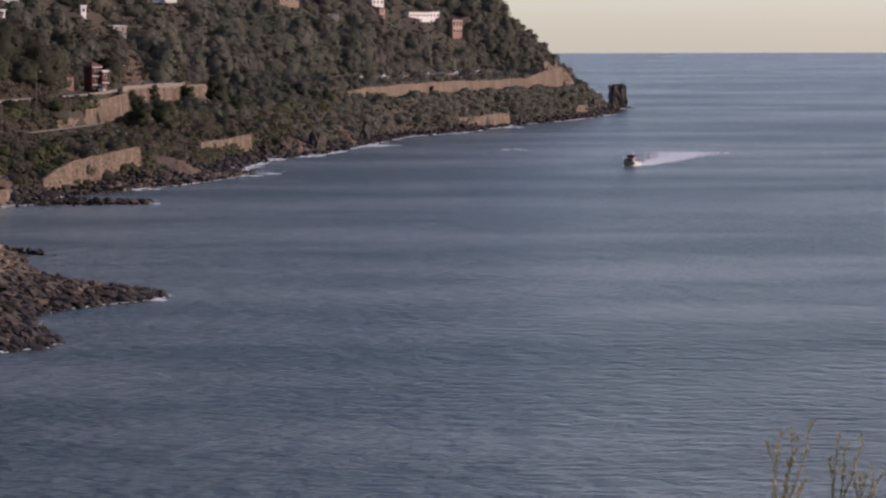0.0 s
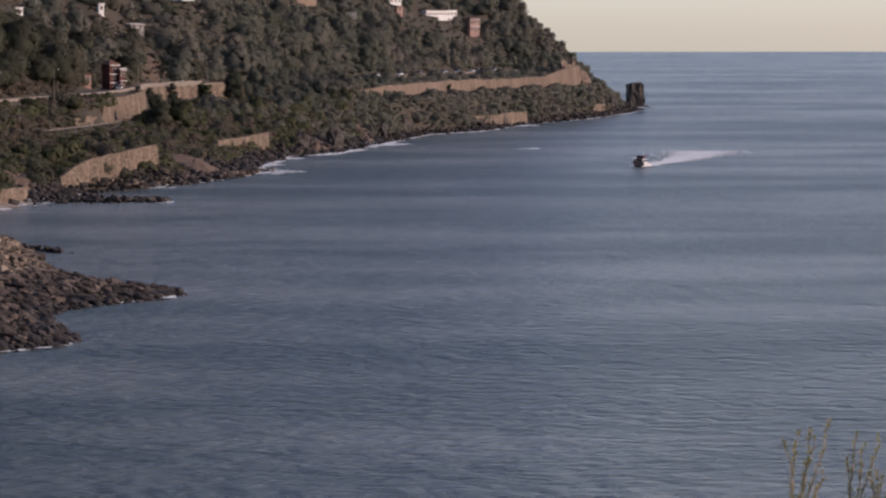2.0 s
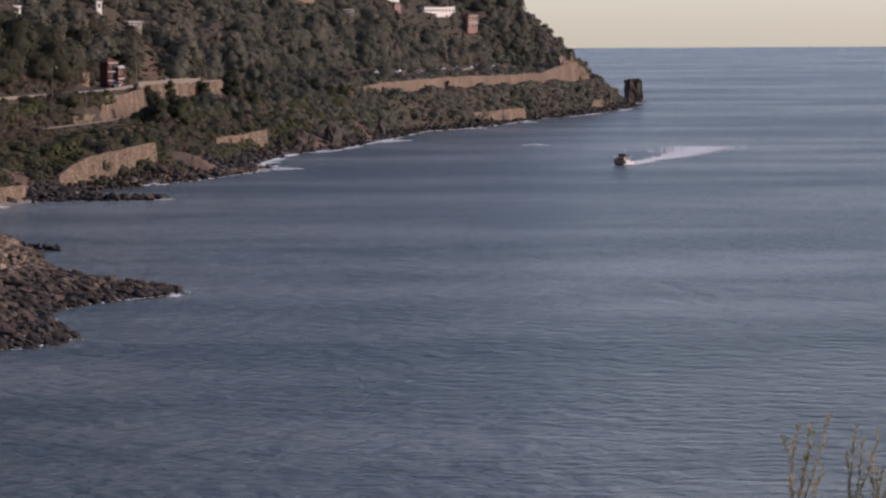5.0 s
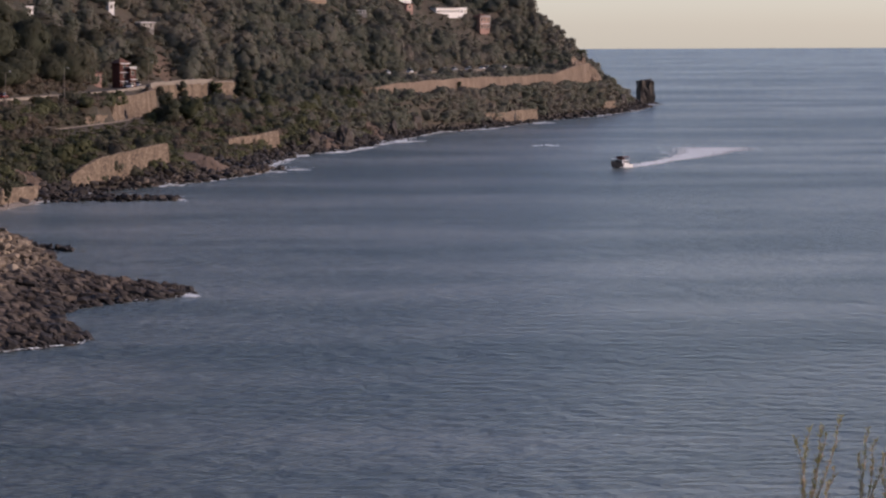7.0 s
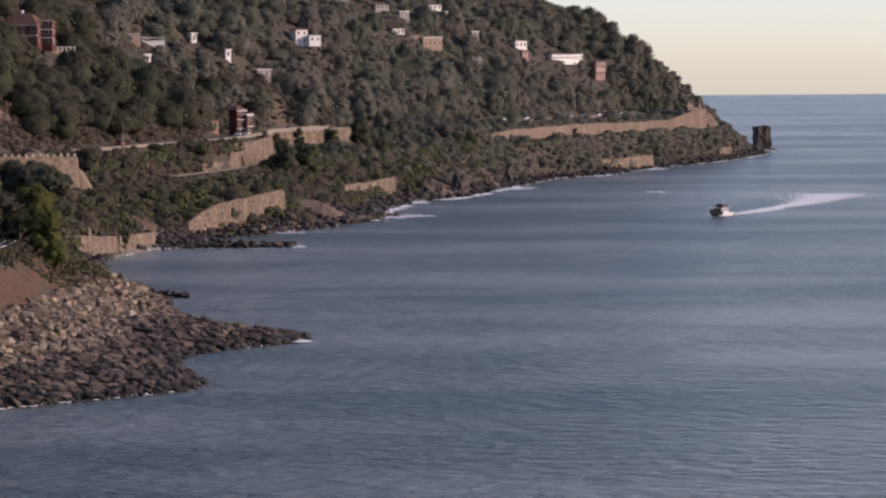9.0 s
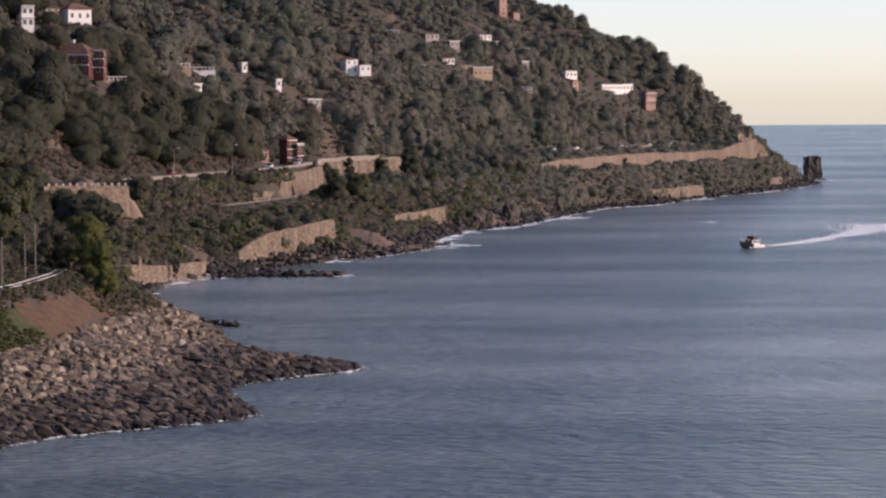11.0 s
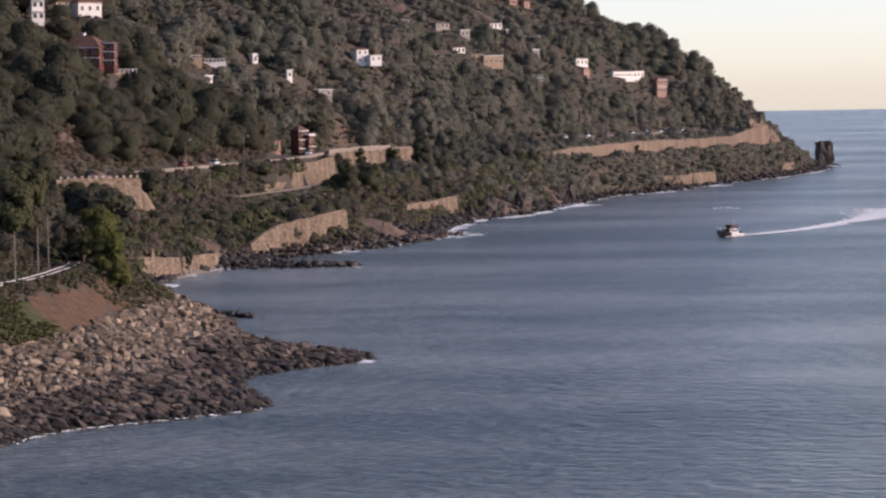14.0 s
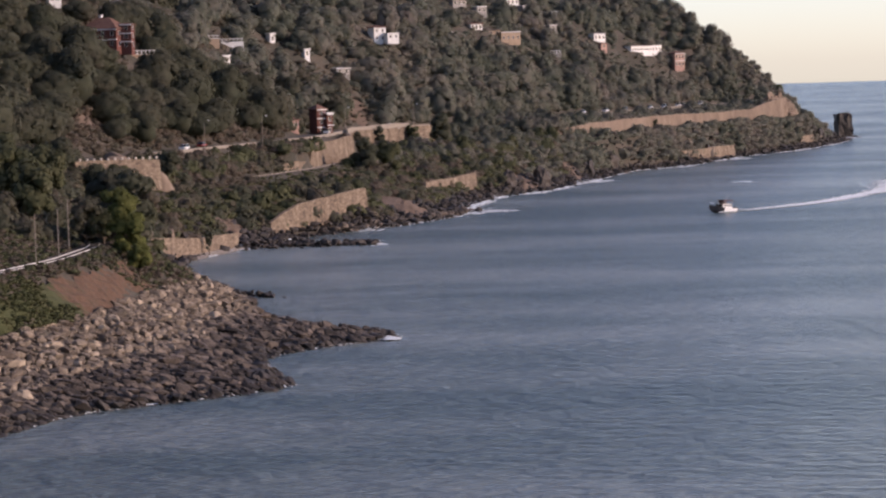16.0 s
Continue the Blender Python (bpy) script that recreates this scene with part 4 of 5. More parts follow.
def lamp_post(x, y, z, h):
    p = empty("street_lamp", pose(x, y, z), "thin grey roadside lamp post", "street lamp", "roadside lamps")
    bm = bmesh.new()
    tube(bm, (0, 0, -0.5), (0, 0, h), 0.10, 0.06, 8)
    part("pole", bm, CONCRETE, p)
    bm = bmesh.new()
    tube(bm, (0, 0, h), (1.0, -0.2, h + 0.25), 0.05, 0.04, 6)
    part("arm", bm, CONCRETE, p)
    bm = bmesh.new()
    box(bm, 0.8, 1.4, -0.35, -0.1, h + 0.18, h + 0.32)
    part("lamp_head", bm, STEEL, p)


for x, y in ((-55.5, 708), (-45, 762), (-28, 896), (-8, 944)):
    lamp_post(x, y, ROAD_Z, 7.0)


# ---- bare slopes and turf ----
def slope_patch(y0, y1, a, b, mat, label, category):
    """A skin of other soil between the shares a and b of the way from the track down to the boulders."""
    ys, ks = np.arange(y0, y1, 0.8), np.linspace(0, 1, 22)
    yy, kk = np.meshgrid(ys, ks, indexing="ij")
    edge = 0.06 * np.sin(yy * 0.5) + 0.05 * np.sin(yy * 1.3 + 1)
    top, foot = along(RAIL, yy) + 4.2, np.maximum(along(CREST, yy), along(RAIL, yy) + 5)
    k = a + edge + (b - a) * kk
    xx = top + (foot - top) * k
    rise = 0.22 * np.sin(np.pi * kk) * np.sin(np.pi * (yy - y0) / (y1 - y0)) + 0.40 + 0.20 * np.sin(xx * 1.9 + yy) * np.sin(yy * 0.9) + 0.14 * np.sin(xx * 3.3 - yy * 1.4)
    zz = ground_z(xx, yy) + rise
    nr, nc = yy.shape
    idx = np.arange(nr * nc).reshape(nr, nc)
    f = np.stack([idx[:-1, :-1], idx[:-1, 1:], idx[1:, 1:], idx[1:, :-1]], -1).reshape(-1, 4)
    return tagged(mesh_object("ground", np.stack([xx, yy, zz], -1).reshape(-1, 3), f, mat, smooth=True), label, category, kind="structure")


slope_patch(380, 426, 0.18, 1.0, CLAY, "bare red-brown earth slope below the track", "earth slope")
slope_patch(330, 383, 0.15, 0.95, TURF, "patch of bright coarse grass on the slope", "grass slope")


SCAR = material("bare_grey_brown_slope", [(0.092, 0.068, 0.050), (0.145, 0.104, 0.078), (0.190, 0.142, 0.108)], 0.15, 0.95, 0.9, 7)


def scar(cx, cy, rx, ry, label, rise=0.5, mat=SCAR):
    """A bare slide on the slope with a ragged outline."""
    bm = bmesh.new()
    rings, n, prev = 9, 34, None
    for k in range(rings + 1):
        ring = []
        for i in range(n):
            a = i * math.tau / n
            edge = 1 + 0.25 * math.sin(3 * a + cx) + 0.15 * math.sin(7 * a + cy)
            f = k / rings * edge + 0.001
            x, y = cx + rx * f * math.cos(a), cy + ry * f * math.sin(a)
            z = float(rough_z(x, y)) + rise * (1 - (k / rings) ** (2 if rise < 2 else 4)) - 0.15 + (0.9 * noise.noise(Vector((x, y, 0)) * 0.8) if 1 < rise < 2 else 0.25 * noise.noise(Vector((x, y, 0)) * 0.5))
            ring.append(bm.verts.new((x, y, z)))
        if prev:
            for i in range(n):
                bm.faces.new((prev[i], ring[i], ring[(i + 1) % n], prev[(i + 1) % n]))
        else:
            bm.faces.new(ring)
        prev = ring
    return tagged(part("ground", bm, mat, smooth=True), label, "slope", kind="structure")


scar(-67.6, 655, 7.0, 5.5, "low mound of bare pinkish earth behind the road wall", 5.2, OCHRE)
for cx, cy, r in CLIFFS:
    scar(cx, cy, r * 1.05, r * 2.4, "bare brown earth cliff above the shore", 1.3)
for cx, cy, rx, ry in ((-57.5, 796, 6, 11), (-81, 704, 5.5, 10), (-27, 944, 6, 12), (-34, 1030, 5, 12), (-8, 1154, 7, 14), (30, 1228, 6, 12)):
    scar(cx, cy, rx, ry, "bare grey-brown slide on the wooded slope")


# ---- trees and bushes beside the track ----
def single(name, x, y, r, h, seed, flat, mat, label, leaves=900, z=None):
    k = tree_kind(crown_template(seed, 18, leaves * 2, flat, 0.085, tall=1.35 * h), 0.75 * h, name, label, mat)
    g = float(rough_z(x, y)) if z is None else z
    k.matrix_basis = Matrix.LocRotScale((x, y, g), Euler((0, 0, seed)), (r, r, r))
    return k


single("pine", -60.5, 440, 4.2, 1.35, 301, 1.1, OLIVE, "tall olive-green pine beside the railway")
single("pine", -65, 455, 4.8, 1.4, 302, 1.0, OLIVE, "tall olive-green pine beside the railway")
single("pine", -69, 472, 5.2, 1.5, 303, 1.0, OLIVE, "tall olive-green pine beside the railway")
single("pine", -63.5, 480, 4.0, 1.5, 304, 1.2, OLIVE, "tall olive-green pine beside the railway")
single("bush", -47.0, 449, 5.0, 1.45, 305, 0.9, LEAF, "large dark rounded evergreen bush by the cove", 1500)
single("bush", -51.5, 464, 4.6, 1.5, 306, 0.9, LEAF, "large dark rounded evergreen bush by the cove", 1500)
single("bush", -46.9, 435, 3.3, 1.7, 307, 1.0, BRIGHT_LEAF, "bright green sunlit bush at the slope's edge", 900)
single("bush", -45.2, 431.5, 2.9, 1.5, 340, 1.0, BRIGHT_LEAF, "bright green sunlit bush at the slope's edge", 900)
single("bush", -43.6, 428.5, 2.3, 1.2, 308, 1.0, BRIGHT_LEAF, "bright green sunlit bush at the slope's edge", 700)
single("bush", -52.5, 441, 3.0, 1.2, 325, 1.0, LEAF, "dark rounded bush at the edge of the track bed")
single("bush", -49.2, 446, 3.2, 0.9, 341, 1.0, LEAF, "dark rounded bush under the tall evergreen")
single("bush", -50.0, 441, 2.6, 1.2, 309, 0.9, OLIVE, "olive-green bush below the track")
single("bush", -57, 545, 3.6, 1.2, 310, 0.9, OLIVE, "olive-green bush above the cove")
single("bush", -61, 668, 3.6, 1.3, 311, 1.0, LEAF, "dark evergreen bush beside the road wall")
single("bush", -71, 520, 4.2, 1.5, 312, 1.0, LEAF, "dark evergreen bush beyond the railway")
single("bush", -75, 540, 4.4, 1.6, 313, 1.0, LEAF, "dark evergreen bush beyond the railway")
single("bush", -78, 575, 4.4, 1.4, 314, 1.0, SCRUB, "brown-green bush beyond the railway")
single("bush", -20, 800, 4.0, 1.2, 315, 1.0, LEAF, "dark evergreen bush before the road wall")
single("bush", -14, 812, 4.5, 1.2, 316, 1.0, OLIVE, "olive-green bush before the road wall")
single("bush", 0, 905, 4.6, 1.3, 317, 1.0, LEAF, "dark evergreen bush at the end of the road wall")
single("bush", -72, 622, 3.4, 1.3, 321, 1.0, LEAF, "dark evergreen bush below the road wall")
single("bush", -66, 618, 3.2, 1.3, 322, 1.0, OLIVE, "olive-green bush below the road wall")
single("bush", -61, 622, 3.0, 1.2, 323, 1.0, SCRUB, "brown-green bush below the road wall")
single("bush", -79, 625, 3.6, 1.4, 324, 1.0, LEAF, "dark evergreen bush below the road wall")
for y, r, k in ((886, 2.4, SCRUB), (918, 2.6, LEAF), (938, 2.8, OLIVE)):
    single("bush", float(along(ROAD, y)) + 8.6, y, r, 1.5, 330 + y, 1.0, k, "bush growing against the foot of the road wall", 500)
single("bush", -47.6, 609.0, 1.2, 1.7, 326, 1.3, LEAF, "narrow dark bush against the cove wall", 300, z=0.6)
single("bush", 78.5, 1098, 2.0, 1.3, 318, 1.1, LEAF, "single dark bush before the cutting wall", z=11.5)

def open_soil(x, y):
    """The bare clay slip and the grassy slope below the track."""
    return (x > along(RAIL, y) + 4.6 + 0.8 * np.sin(y * 0.7)) & (y < 416 + 2 * np.sin(x))


bank_scrub = sown(60000, 335, 540, 4, 70, lambda x, y, z: (z > 5.0) & (np.abs(x - along(RAIL, y)) > 2.4) & ~open_soil(x, y) & ((x < along(RAIL, y)) | (x < along(CREST, y) + 0.5)), (0.4, 1.0), (0.5, 0.85), sink=-0.1, spread=0.36)
sward = sown(45000, 325, 384, 4, 70, lambda x, y, z: (z > 5.0) & open_soil(x, y) & (x < along(CREST, y) + 0.3) & (y < 377 + 3 * np.sin(x * 1.3)), (0.35, 0.8), (0.45, 0.75), sink=-0.5, spread=0.3)
scattered("grass", TUFTS, sward, TURF, "bright coarse grass tufts on the slope", "grass")
scattered("scrub", TUFTS, bank_scrub[::2], OLIVE, "low olive scrub beside the railway", "scrub")
scattered("scrub", TUFTS, bank_scrub[1::2], SCRUB, "low brown scrub beside the railway", "scrub")
closing = sown(4000, 447, 640, 3, 75, lambda x, y, z: np.abs(x - along(RAIL, y)) < 6.5, (1.3, 2.6), (0.8, 1.2))
scattered("scrub", SHRUBS, closing, LEAF, "dark scrub closing over the railway beyond the bend", "scrub")
back = sown(2200, 425, 660, 10, 75, lambda x, y, z: (x < along(RAIL, y) - 6) & (z > 12.3), (1.8, 3.4), (1.0, 1.5))
scattered("woodland", CROWNS, [q for q in back if (q[0] + 68) ** 2 + (q[1] - 650) ** 2 > 120], LEAF, "dark trees between the railway and the road", "woodland")


def palm(x, y, z, h):
    p = empty("palm_tree", pose(x, y, z), "slender palm standing on the cape's brow", "palm")
    bm = bmesh.new()
    tube(bm, (0, 0, -1), (0.2, 0, h), 0.28, 0.2, 8)
    part("trunk", bm, BARK, p)
    for i in range(14):
        bm = bmesh.new()
        a, up = i * 2.4, 0.9 - 0.1 * (i % 9)
        pts = [Vector((0.2 + 2.6 * k * math.cos(a), 2.6 * k * math.sin(a), h + 2.2 * up * k - 2.6 * k * k)) for k in (0, 0.3, 0.6, 0.85, 1)]
        s = Vector((-math.sin(a), math.cos(a), 0))
        for (p0, p1), (w0, w1) in zip(zip(pts, pts[1:]), ((0.1, 0.4), (0.4, 0.45), (0.45, 0.3), (0.3, 0.05))):
            for sg in (1, -1):
                q = [bm.verts.new(v) for v in (p0, p1, p1 + s * sg * w1 - Vector((0, 0, w1 * 0.5)), p0 + s * sg * w0 - Vector((0, 0, w0 * 0.5)))]
                bm.faces.new(q)
        part("frond", bm, OLIVE, p)


PALE_POST = material("whitewashed_posts", [(0.38, 0.34, 0.29), (0.50, 0.46, 0.40)], 1.0, 0.9, 0.2, 6)
balustrade = empty("balustrade", Matrix(), "row of pale stubby posts on the road wall", "balustrade")
for i in range(12):
    bm = bmesh.new()
    box(bm, -0.26, 0.26, -0.2, 0.2, 0, 0.6)
    bmesh.ops.bevel(bm, geom=bm.edges[:], offset=0.05, segments=1, affect="EDGES")
    post = part("post", bm, PALE_POST, balustrade)
    post.matrix_basis = pose(-76.2 + 1.33 * i, 633.3 + 1.46 * i, 19.35 - 0.03 * i, 0, 0, 48)


palm(143.0, 1263, 16.4, 9.8)


# ---- houses on the hillside ----
GLASS = material("dark_window_glass", [(0.02, 0.022, 0.025), (0.03, 0.033, 0.038)], 1.0, 0.12, 0.0, 4, spec=0.6)
FRAME = material("window_frame_paint", [(0.55, 0.53, 0.50), (0.68, 0.66, 0.62)], 2.0, 0.6, 0.0, 4)
TILES = material("terracotta_roof_tiles", [(0.10, 0.055, 0.042), (0.165, 0.088, 0.066), (0.24, 0.135, 0.10)], 0.7, 0.9, 0.7, 6)
SLATE = material("grey_brown_roof", [(0.10, 0.085, 0.075), (0.17, 0.15, 0.13)], 0.7, 0.9, 0.6, 6)
PAINT = {
    "white": material("white_render", [(0.66, 0.65, 0.62), (0.80, 0.79, 0.76)], 0.5, 0.85, 0.2, 7),
    "red": material("brick_red_render", [(0.100, 0.043, 0.035), (0.158, 0.062, 0.049)], 0.5, 0.9, 0.2, 7),
    "tan": material("tan_render", [(0.36, 0.26, 0.18), (0.48, 0.36, 0.26)], 0.5, 0.9, 0.2, 7),
    "ochre": material("pale_ochre_render", [(0.58, 0.44, 0.28), (0.68, 0.54, 0.36)], 0.5, 0.9, 0.2, 7),
    "pink": material("faded_pink_render", [(0.36, 0.22, 0.18), (0.46, 0.30, 0.25)], 0.5, 0.9, 0.2, 7),
    "grey": material("grey_render", [(0.24, 0.225, 0.21), (0.34, 0.32, 0.30)], 0.5, 0.9, 0.2, 7),
}


def window(parent, x, y, z, w, h, face):
    """A framed window set into a wall whose outer face looks along face (-1: to -y; 1: to +x)."""
    bm = bmesh.new()
    d = 0.05
    if face < 0:
        for a in ((x - w / 2 - d, x - w / 2), (x + w / 2, x + w / 2 + d)):
            box(bm, *a, y - 0.06, y + 0.1, z - d, z + h + d)
        for a in ((z - d, z), (z + h, z + h + d), (z + h * 0.5 - 0.02, z + h * 0.5 + 0.02)):
            box(bm, x - w / 2, x + w / 2, y - 0.05, y + 0.1, *a)
    else:
        for a in ((y - w / 2 - d, y - w / 2), (y + w / 2, y + w / 2 + d)):
            box(bm, x - 0.1, x + 0.06, *a, z - d, z + h + d)
        for a in ((z - d, z), (z + h, z + h + d), (z + h * 0.5 - 0.02, z + h * 0.5 + 0.02)):
            box(bm, x - 0.1, x + 0.05, y - w / 2, y + w / 2, *a)
    frame_ob = part("window", bm, FRAME, parent)
    bm = bmesh.new()
    if face < 0:
        box(bm, x - w / 2, x + w / 2, y - 0.02, y + 0.08, z, z + h)
    else:
        box(bm, x - 0.08, x + 0.02, y - w / 2, y + w / 2, z, z + h)
    part("pane", bm, GLASS, frame_ob)


def house(x, y, w, d, h, turn, paint, roof, label, storeys=2, cols=3, pitch=0.35, band=False, ww=0.9, wh=1.2, side=2, base=None):
    g = (float(rough_z(x, y)) if base is None else base) - 0.3
    t = empty("house", pose(x, y, g, 0, 0, turn), label, "house", "houses on the hillside")
    bm = bmesh.new()
    box(bm, -w / 2, w / 2, -d / 2, d / 2, -1.8 if base is None else -1.5, h)
    part("wall", bm, PAINT[paint], t)
    bm = bmesh.new()
    e, top = 0.45, h + pitch * min(w, d) / 2
    if pitch > 0.05:
        r = max(0.0, (w - d) / 2)
        base = [bm.verts.new(v) for v in ((-w / 2 - e, -d / 2 - e, h), (w / 2 + e, -d / 2 - e, h), (w / 2 + e, d / 2 + e, h), (-w / 2 - e, d / 2 + e, h))]
        low = [bm.verts.new(v.co - Vector((0, 0, 0.18))) for v in base]
        ra, rb = bm.verts.new((-r - 0.02, 0, top)), bm.verts.new((r + 0.02, 0, top))
        for f in ((base[0], base[1], rb, ra), (base[1], base[2], rb), (base[2], base[3], ra, rb), (base[3], base[0], ra)):
            bm.faces.new(f)
        for i in range(4):
            bm.faces.new((low[i], low[(i + 1) % 4], base[(i + 1) % 4], base[i]))
        bm.faces.new(low[::-1])
    else:
        box(bm, -w / 2 - 0.25, w / 2 + 0.25, -d / 2 - 0.25, d / 2 + 0.25, h, h + 0.3)
    roof_ob = part("roof", bm, TILES if roof == "tiles" else SLATE if roof == "slate" else PAINT[roof], t)
    sh = h / storeys
    for s in range(storeys):
        for c in range(cols):
            window(t, -w / 2 + w * (c + 0.5) / cols, -d / 2, s * sh + sh * 0.3, ww, min(wh, sh * 0.55), -1)
        for c in range(side):
            window(t, w / 2, -d / 2 + d * (c + 0.5) / side, s * sh + sh * 0.3, ww, min(wh, sh * 0.55), 1)
    if band:
        for s in range(1, storeys + 1):
            bm = bmesh.new()
            box(bm, -w / 2 - 0.12, w / 2 + 0.12, -d / 2 - 0.6, -d / 2, s * sh - 0.35, s * sh - 0.1)
            part("balcony", bm, PAINT["white"], t)
    return t


def chimney(t, x, y, z, h, r, mat):
    bm = bmesh.new()
    box(bm, -r, r, -r, r, 0, h)
    box(bm, -r * 1.3, r * 1.3, -r * 1.3, r * 1.3, h, h + 0.2)
    bmesh.ops.translate(bm, verts=bm.verts, vec=(x, y, z))
    part("chimney", bm, mat, t)


villa = house(-87.2, 788, 10.6, 7.0, 5.3, -20, "red", "tiles", "red villa with a brown hipped roof and white balcony", 2, 4, 0.85, True, base=44.9)
chimney(villa, -1.0, 0.5, 7.0, 1.9, 0.35, PAINT["white"])
house(-80.9, 787, 2.8, 3.6, 6.6, -8, "red", "tiles", "narrow red tower wing beside the villa", 3, 1, 0.25, True, side=1, base=44.7)
grey_house = house(-88.6, 838, 6.6, 7.0, 5.6, -18, "grey", "slate", "grey rendered house with a gabled roof", 2, 2, 0.6, base=51.6)
chimney(grey_house, 3.5, -3.9, -0.5, 6.6, 0.5, PAINT["ochre"])
house(-101.8, 799, 3.4, 5.0, 6.0, 24, "white", "tiles", "white two-storey house high on the slope", 2, 2, 0.3, True, base=57.4)
house(-94.6, 852, 7.6, 6.0, 3.6, 37, "white", "tiles", "white house with a broad red tiled roof", 1, 3, 0.55)
house(-102, 850, 4.5, 6.0, 4.6, 37, "tan", "tiles", "small ochre house among the trees", 2, 2, 0.4)
house(-20.4, 1025, 4.6, 4.5, 5.0, 30, "white", "tiles", "square white house with an orange tiled roof", 2, 2, 0.25, base=47.23, ww=0.7, wh=0.9)
house(-15.6, 1024, 4.4, 3.6, 2.0, 30, "white", "white", "low flat white annexe beside the house", 1, 2, 0.0, base=47.77, ww=0.6, wh=0.8)
house(-24.7, 1026, 3.6, 3.2, 1.7, 30, "white", "slate", "low white shed beside the square house", 1, 1, 0.1, base=47.37, ww=0.6, wh=0.8)
house(-31.6, 967, 5.2, 4.0, 2.2, 38, "grey", "white", "low hut with a white-edged roof", 1, 2, 0.12)
house(13.9, 1122, 5.2, 4.0, 2.7, 34, "white", "tiles", "small white house with dark windows", 1, 3, 0.2, base=51.169999999999995)
house(19.7, 1137, 7.4, 5.0, 4.6, 24, "tan", "slate", "long tan house with a flat terrace", 2, 3, 0.1, base=46.98, ww=0.7, wh=0.9)
house(27.1, 1138, 8.0, 5.0, 3.4, 24, "tan", "white", "long tan wing with a pale cornice", 1, 4, 0.0, base=46.98, ww=0.7, wh=0.9)
house(65.4, 1237, 6.6, 5.0, 3.4, 42, "white", "slate", "small white house under grey roofs", 1, 3, 0.2)
house(67.5, 1231, 3.4, 3.0, 2.4, 42, "pink", "tiles", "small pink tiled outbuilding", 1, 1, 0.3)
house(84.2, 1268, 17.0, 5.0, 3.0, 55, "white", "slate", "long low white building with square dark windows", 1, 11, 0.15, ww=0.7, wh=0.9, base=41.8)
house(91.8, 1279, 8.0, 4.0, 2.7, 55, "white", "white", "white flat-roofed block beside the long building", 1, 3, 0.0, base=41.8)
house(102.5, 1288, 5.2, 5.0, 6.2, 34, "pink", "tiles", "pinkish three-storey house under a dark tiled roof", 2, 3, 0.4, True)
house(39.8, 1293, 3.8, 4.0, 6.6, 34, "pink", "tiles", "slim pink house near the ridge", 2, 1, 0.5)
house(46, 1301, 3.2, 3.6, 3.4, 34, "pink", "tiles", "small pink house near the ridge", 1, 1, 0.4)
house(8, 1156, 6.4, 4.0, 2.6, 37, "grey", "slate", "low grey house on a terrace", 1, 3, 0.2)
house(16.6, 1158, 4.6, 4.0, 2.4, 37, "grey", "white", "low grey hut on a terrace", 1, 2, 0.0)
house(30, 1216, 6.0, 4.0, 2.6, 37, "white", "slate", "low white house on the upper terraces", 1, 3, 0.2)
house(36, 1212, 5.0, 4.0, 2.2, 37, "grey", "white", "low grey hut on the upper terraces", 1, 2, 0.0)
tower = house(-35.2, 869, 3.2, 3.8, 7.6, 38, "red", "tiles", "tall narrow red house with white bands by the road", 3, 1, 0.9, True)
house(-32.6, 869, 2.0, 3.2, 6.2, 38, "red", "white", "red wing with white bands by the road", 2, 1, 0.0, True, side=1)
house(-43, 856, 4.4, 4.0, 3.0, 38, "pink", "tiles", "low pink house behind the road", 1, 2, 0.3)
house(-64, 902, 2.6, 2.6, 2.6, 37, "white", "white", "tiny white garden shed", 1, 1, 0.0, side=1)
house(-52.8, 955, 2.0, 2.4, 3.0, 37, "white", "white", "tiny white cabin between trees", 1, 1, 0.0, side=1)
house(-42, 956, 2.0, 2.4, 2.6, 37, "white", "white", "tiny white cabin between trees", 1, 1, 0.0, side=1)
house(-80, 737, 1.8, 2.2, 2.4, 37, "white", "white", "tiny white cabin between trees", 1, 1, 0.0, side=1)
house(46, 1205, 3.6, 3.0, 2.0, 37, "grey", "white", "low pale hut on the slope", 1, 1, 0.0, side=1)


def terrace(x, y, w, h, turn, paint, label):
    """A retaining wall on the slope with a white rail on it."""
    g = float(rough_z(x, y))
    t = empty("terrace", pose(x, y, g, 0, 0, turn), label, "terrace wall", "terraces on the hillside")
    bm = bmesh.new()
    box(bm, -w / 2, w / 2, -0.3, 0.3, -2.0, h)
    part("wall", bm, PAINT[paint], t)
    bm = bmesh.new()
    box(bm, -w / 2 - 0.1, w / 2 + 0.1, -0.4, 0.4, h, h + 0.12)
    part("coping", bm, PAINT["white"], t)
    n = max(3, int(w / 1.1))
    for i in range(n):
        bm = bmesh.new()
        box(bm, -0.09, 0.09, -0.09, 0.09, h + 0.12, h + 0.95)
        ob = part("baluster", bm, PAINT["white"], t)
        ob.matrix_basis = pose(-w / 2 + w * (i + 0.5) / n, 0, 0)
    bm = bmesh.new()
    box(bm, -w / 2, w / 2, -0.1, 0.1, h + 0.95, h + 1.1)
    part("handrail", bm, PAINT["white"], t)


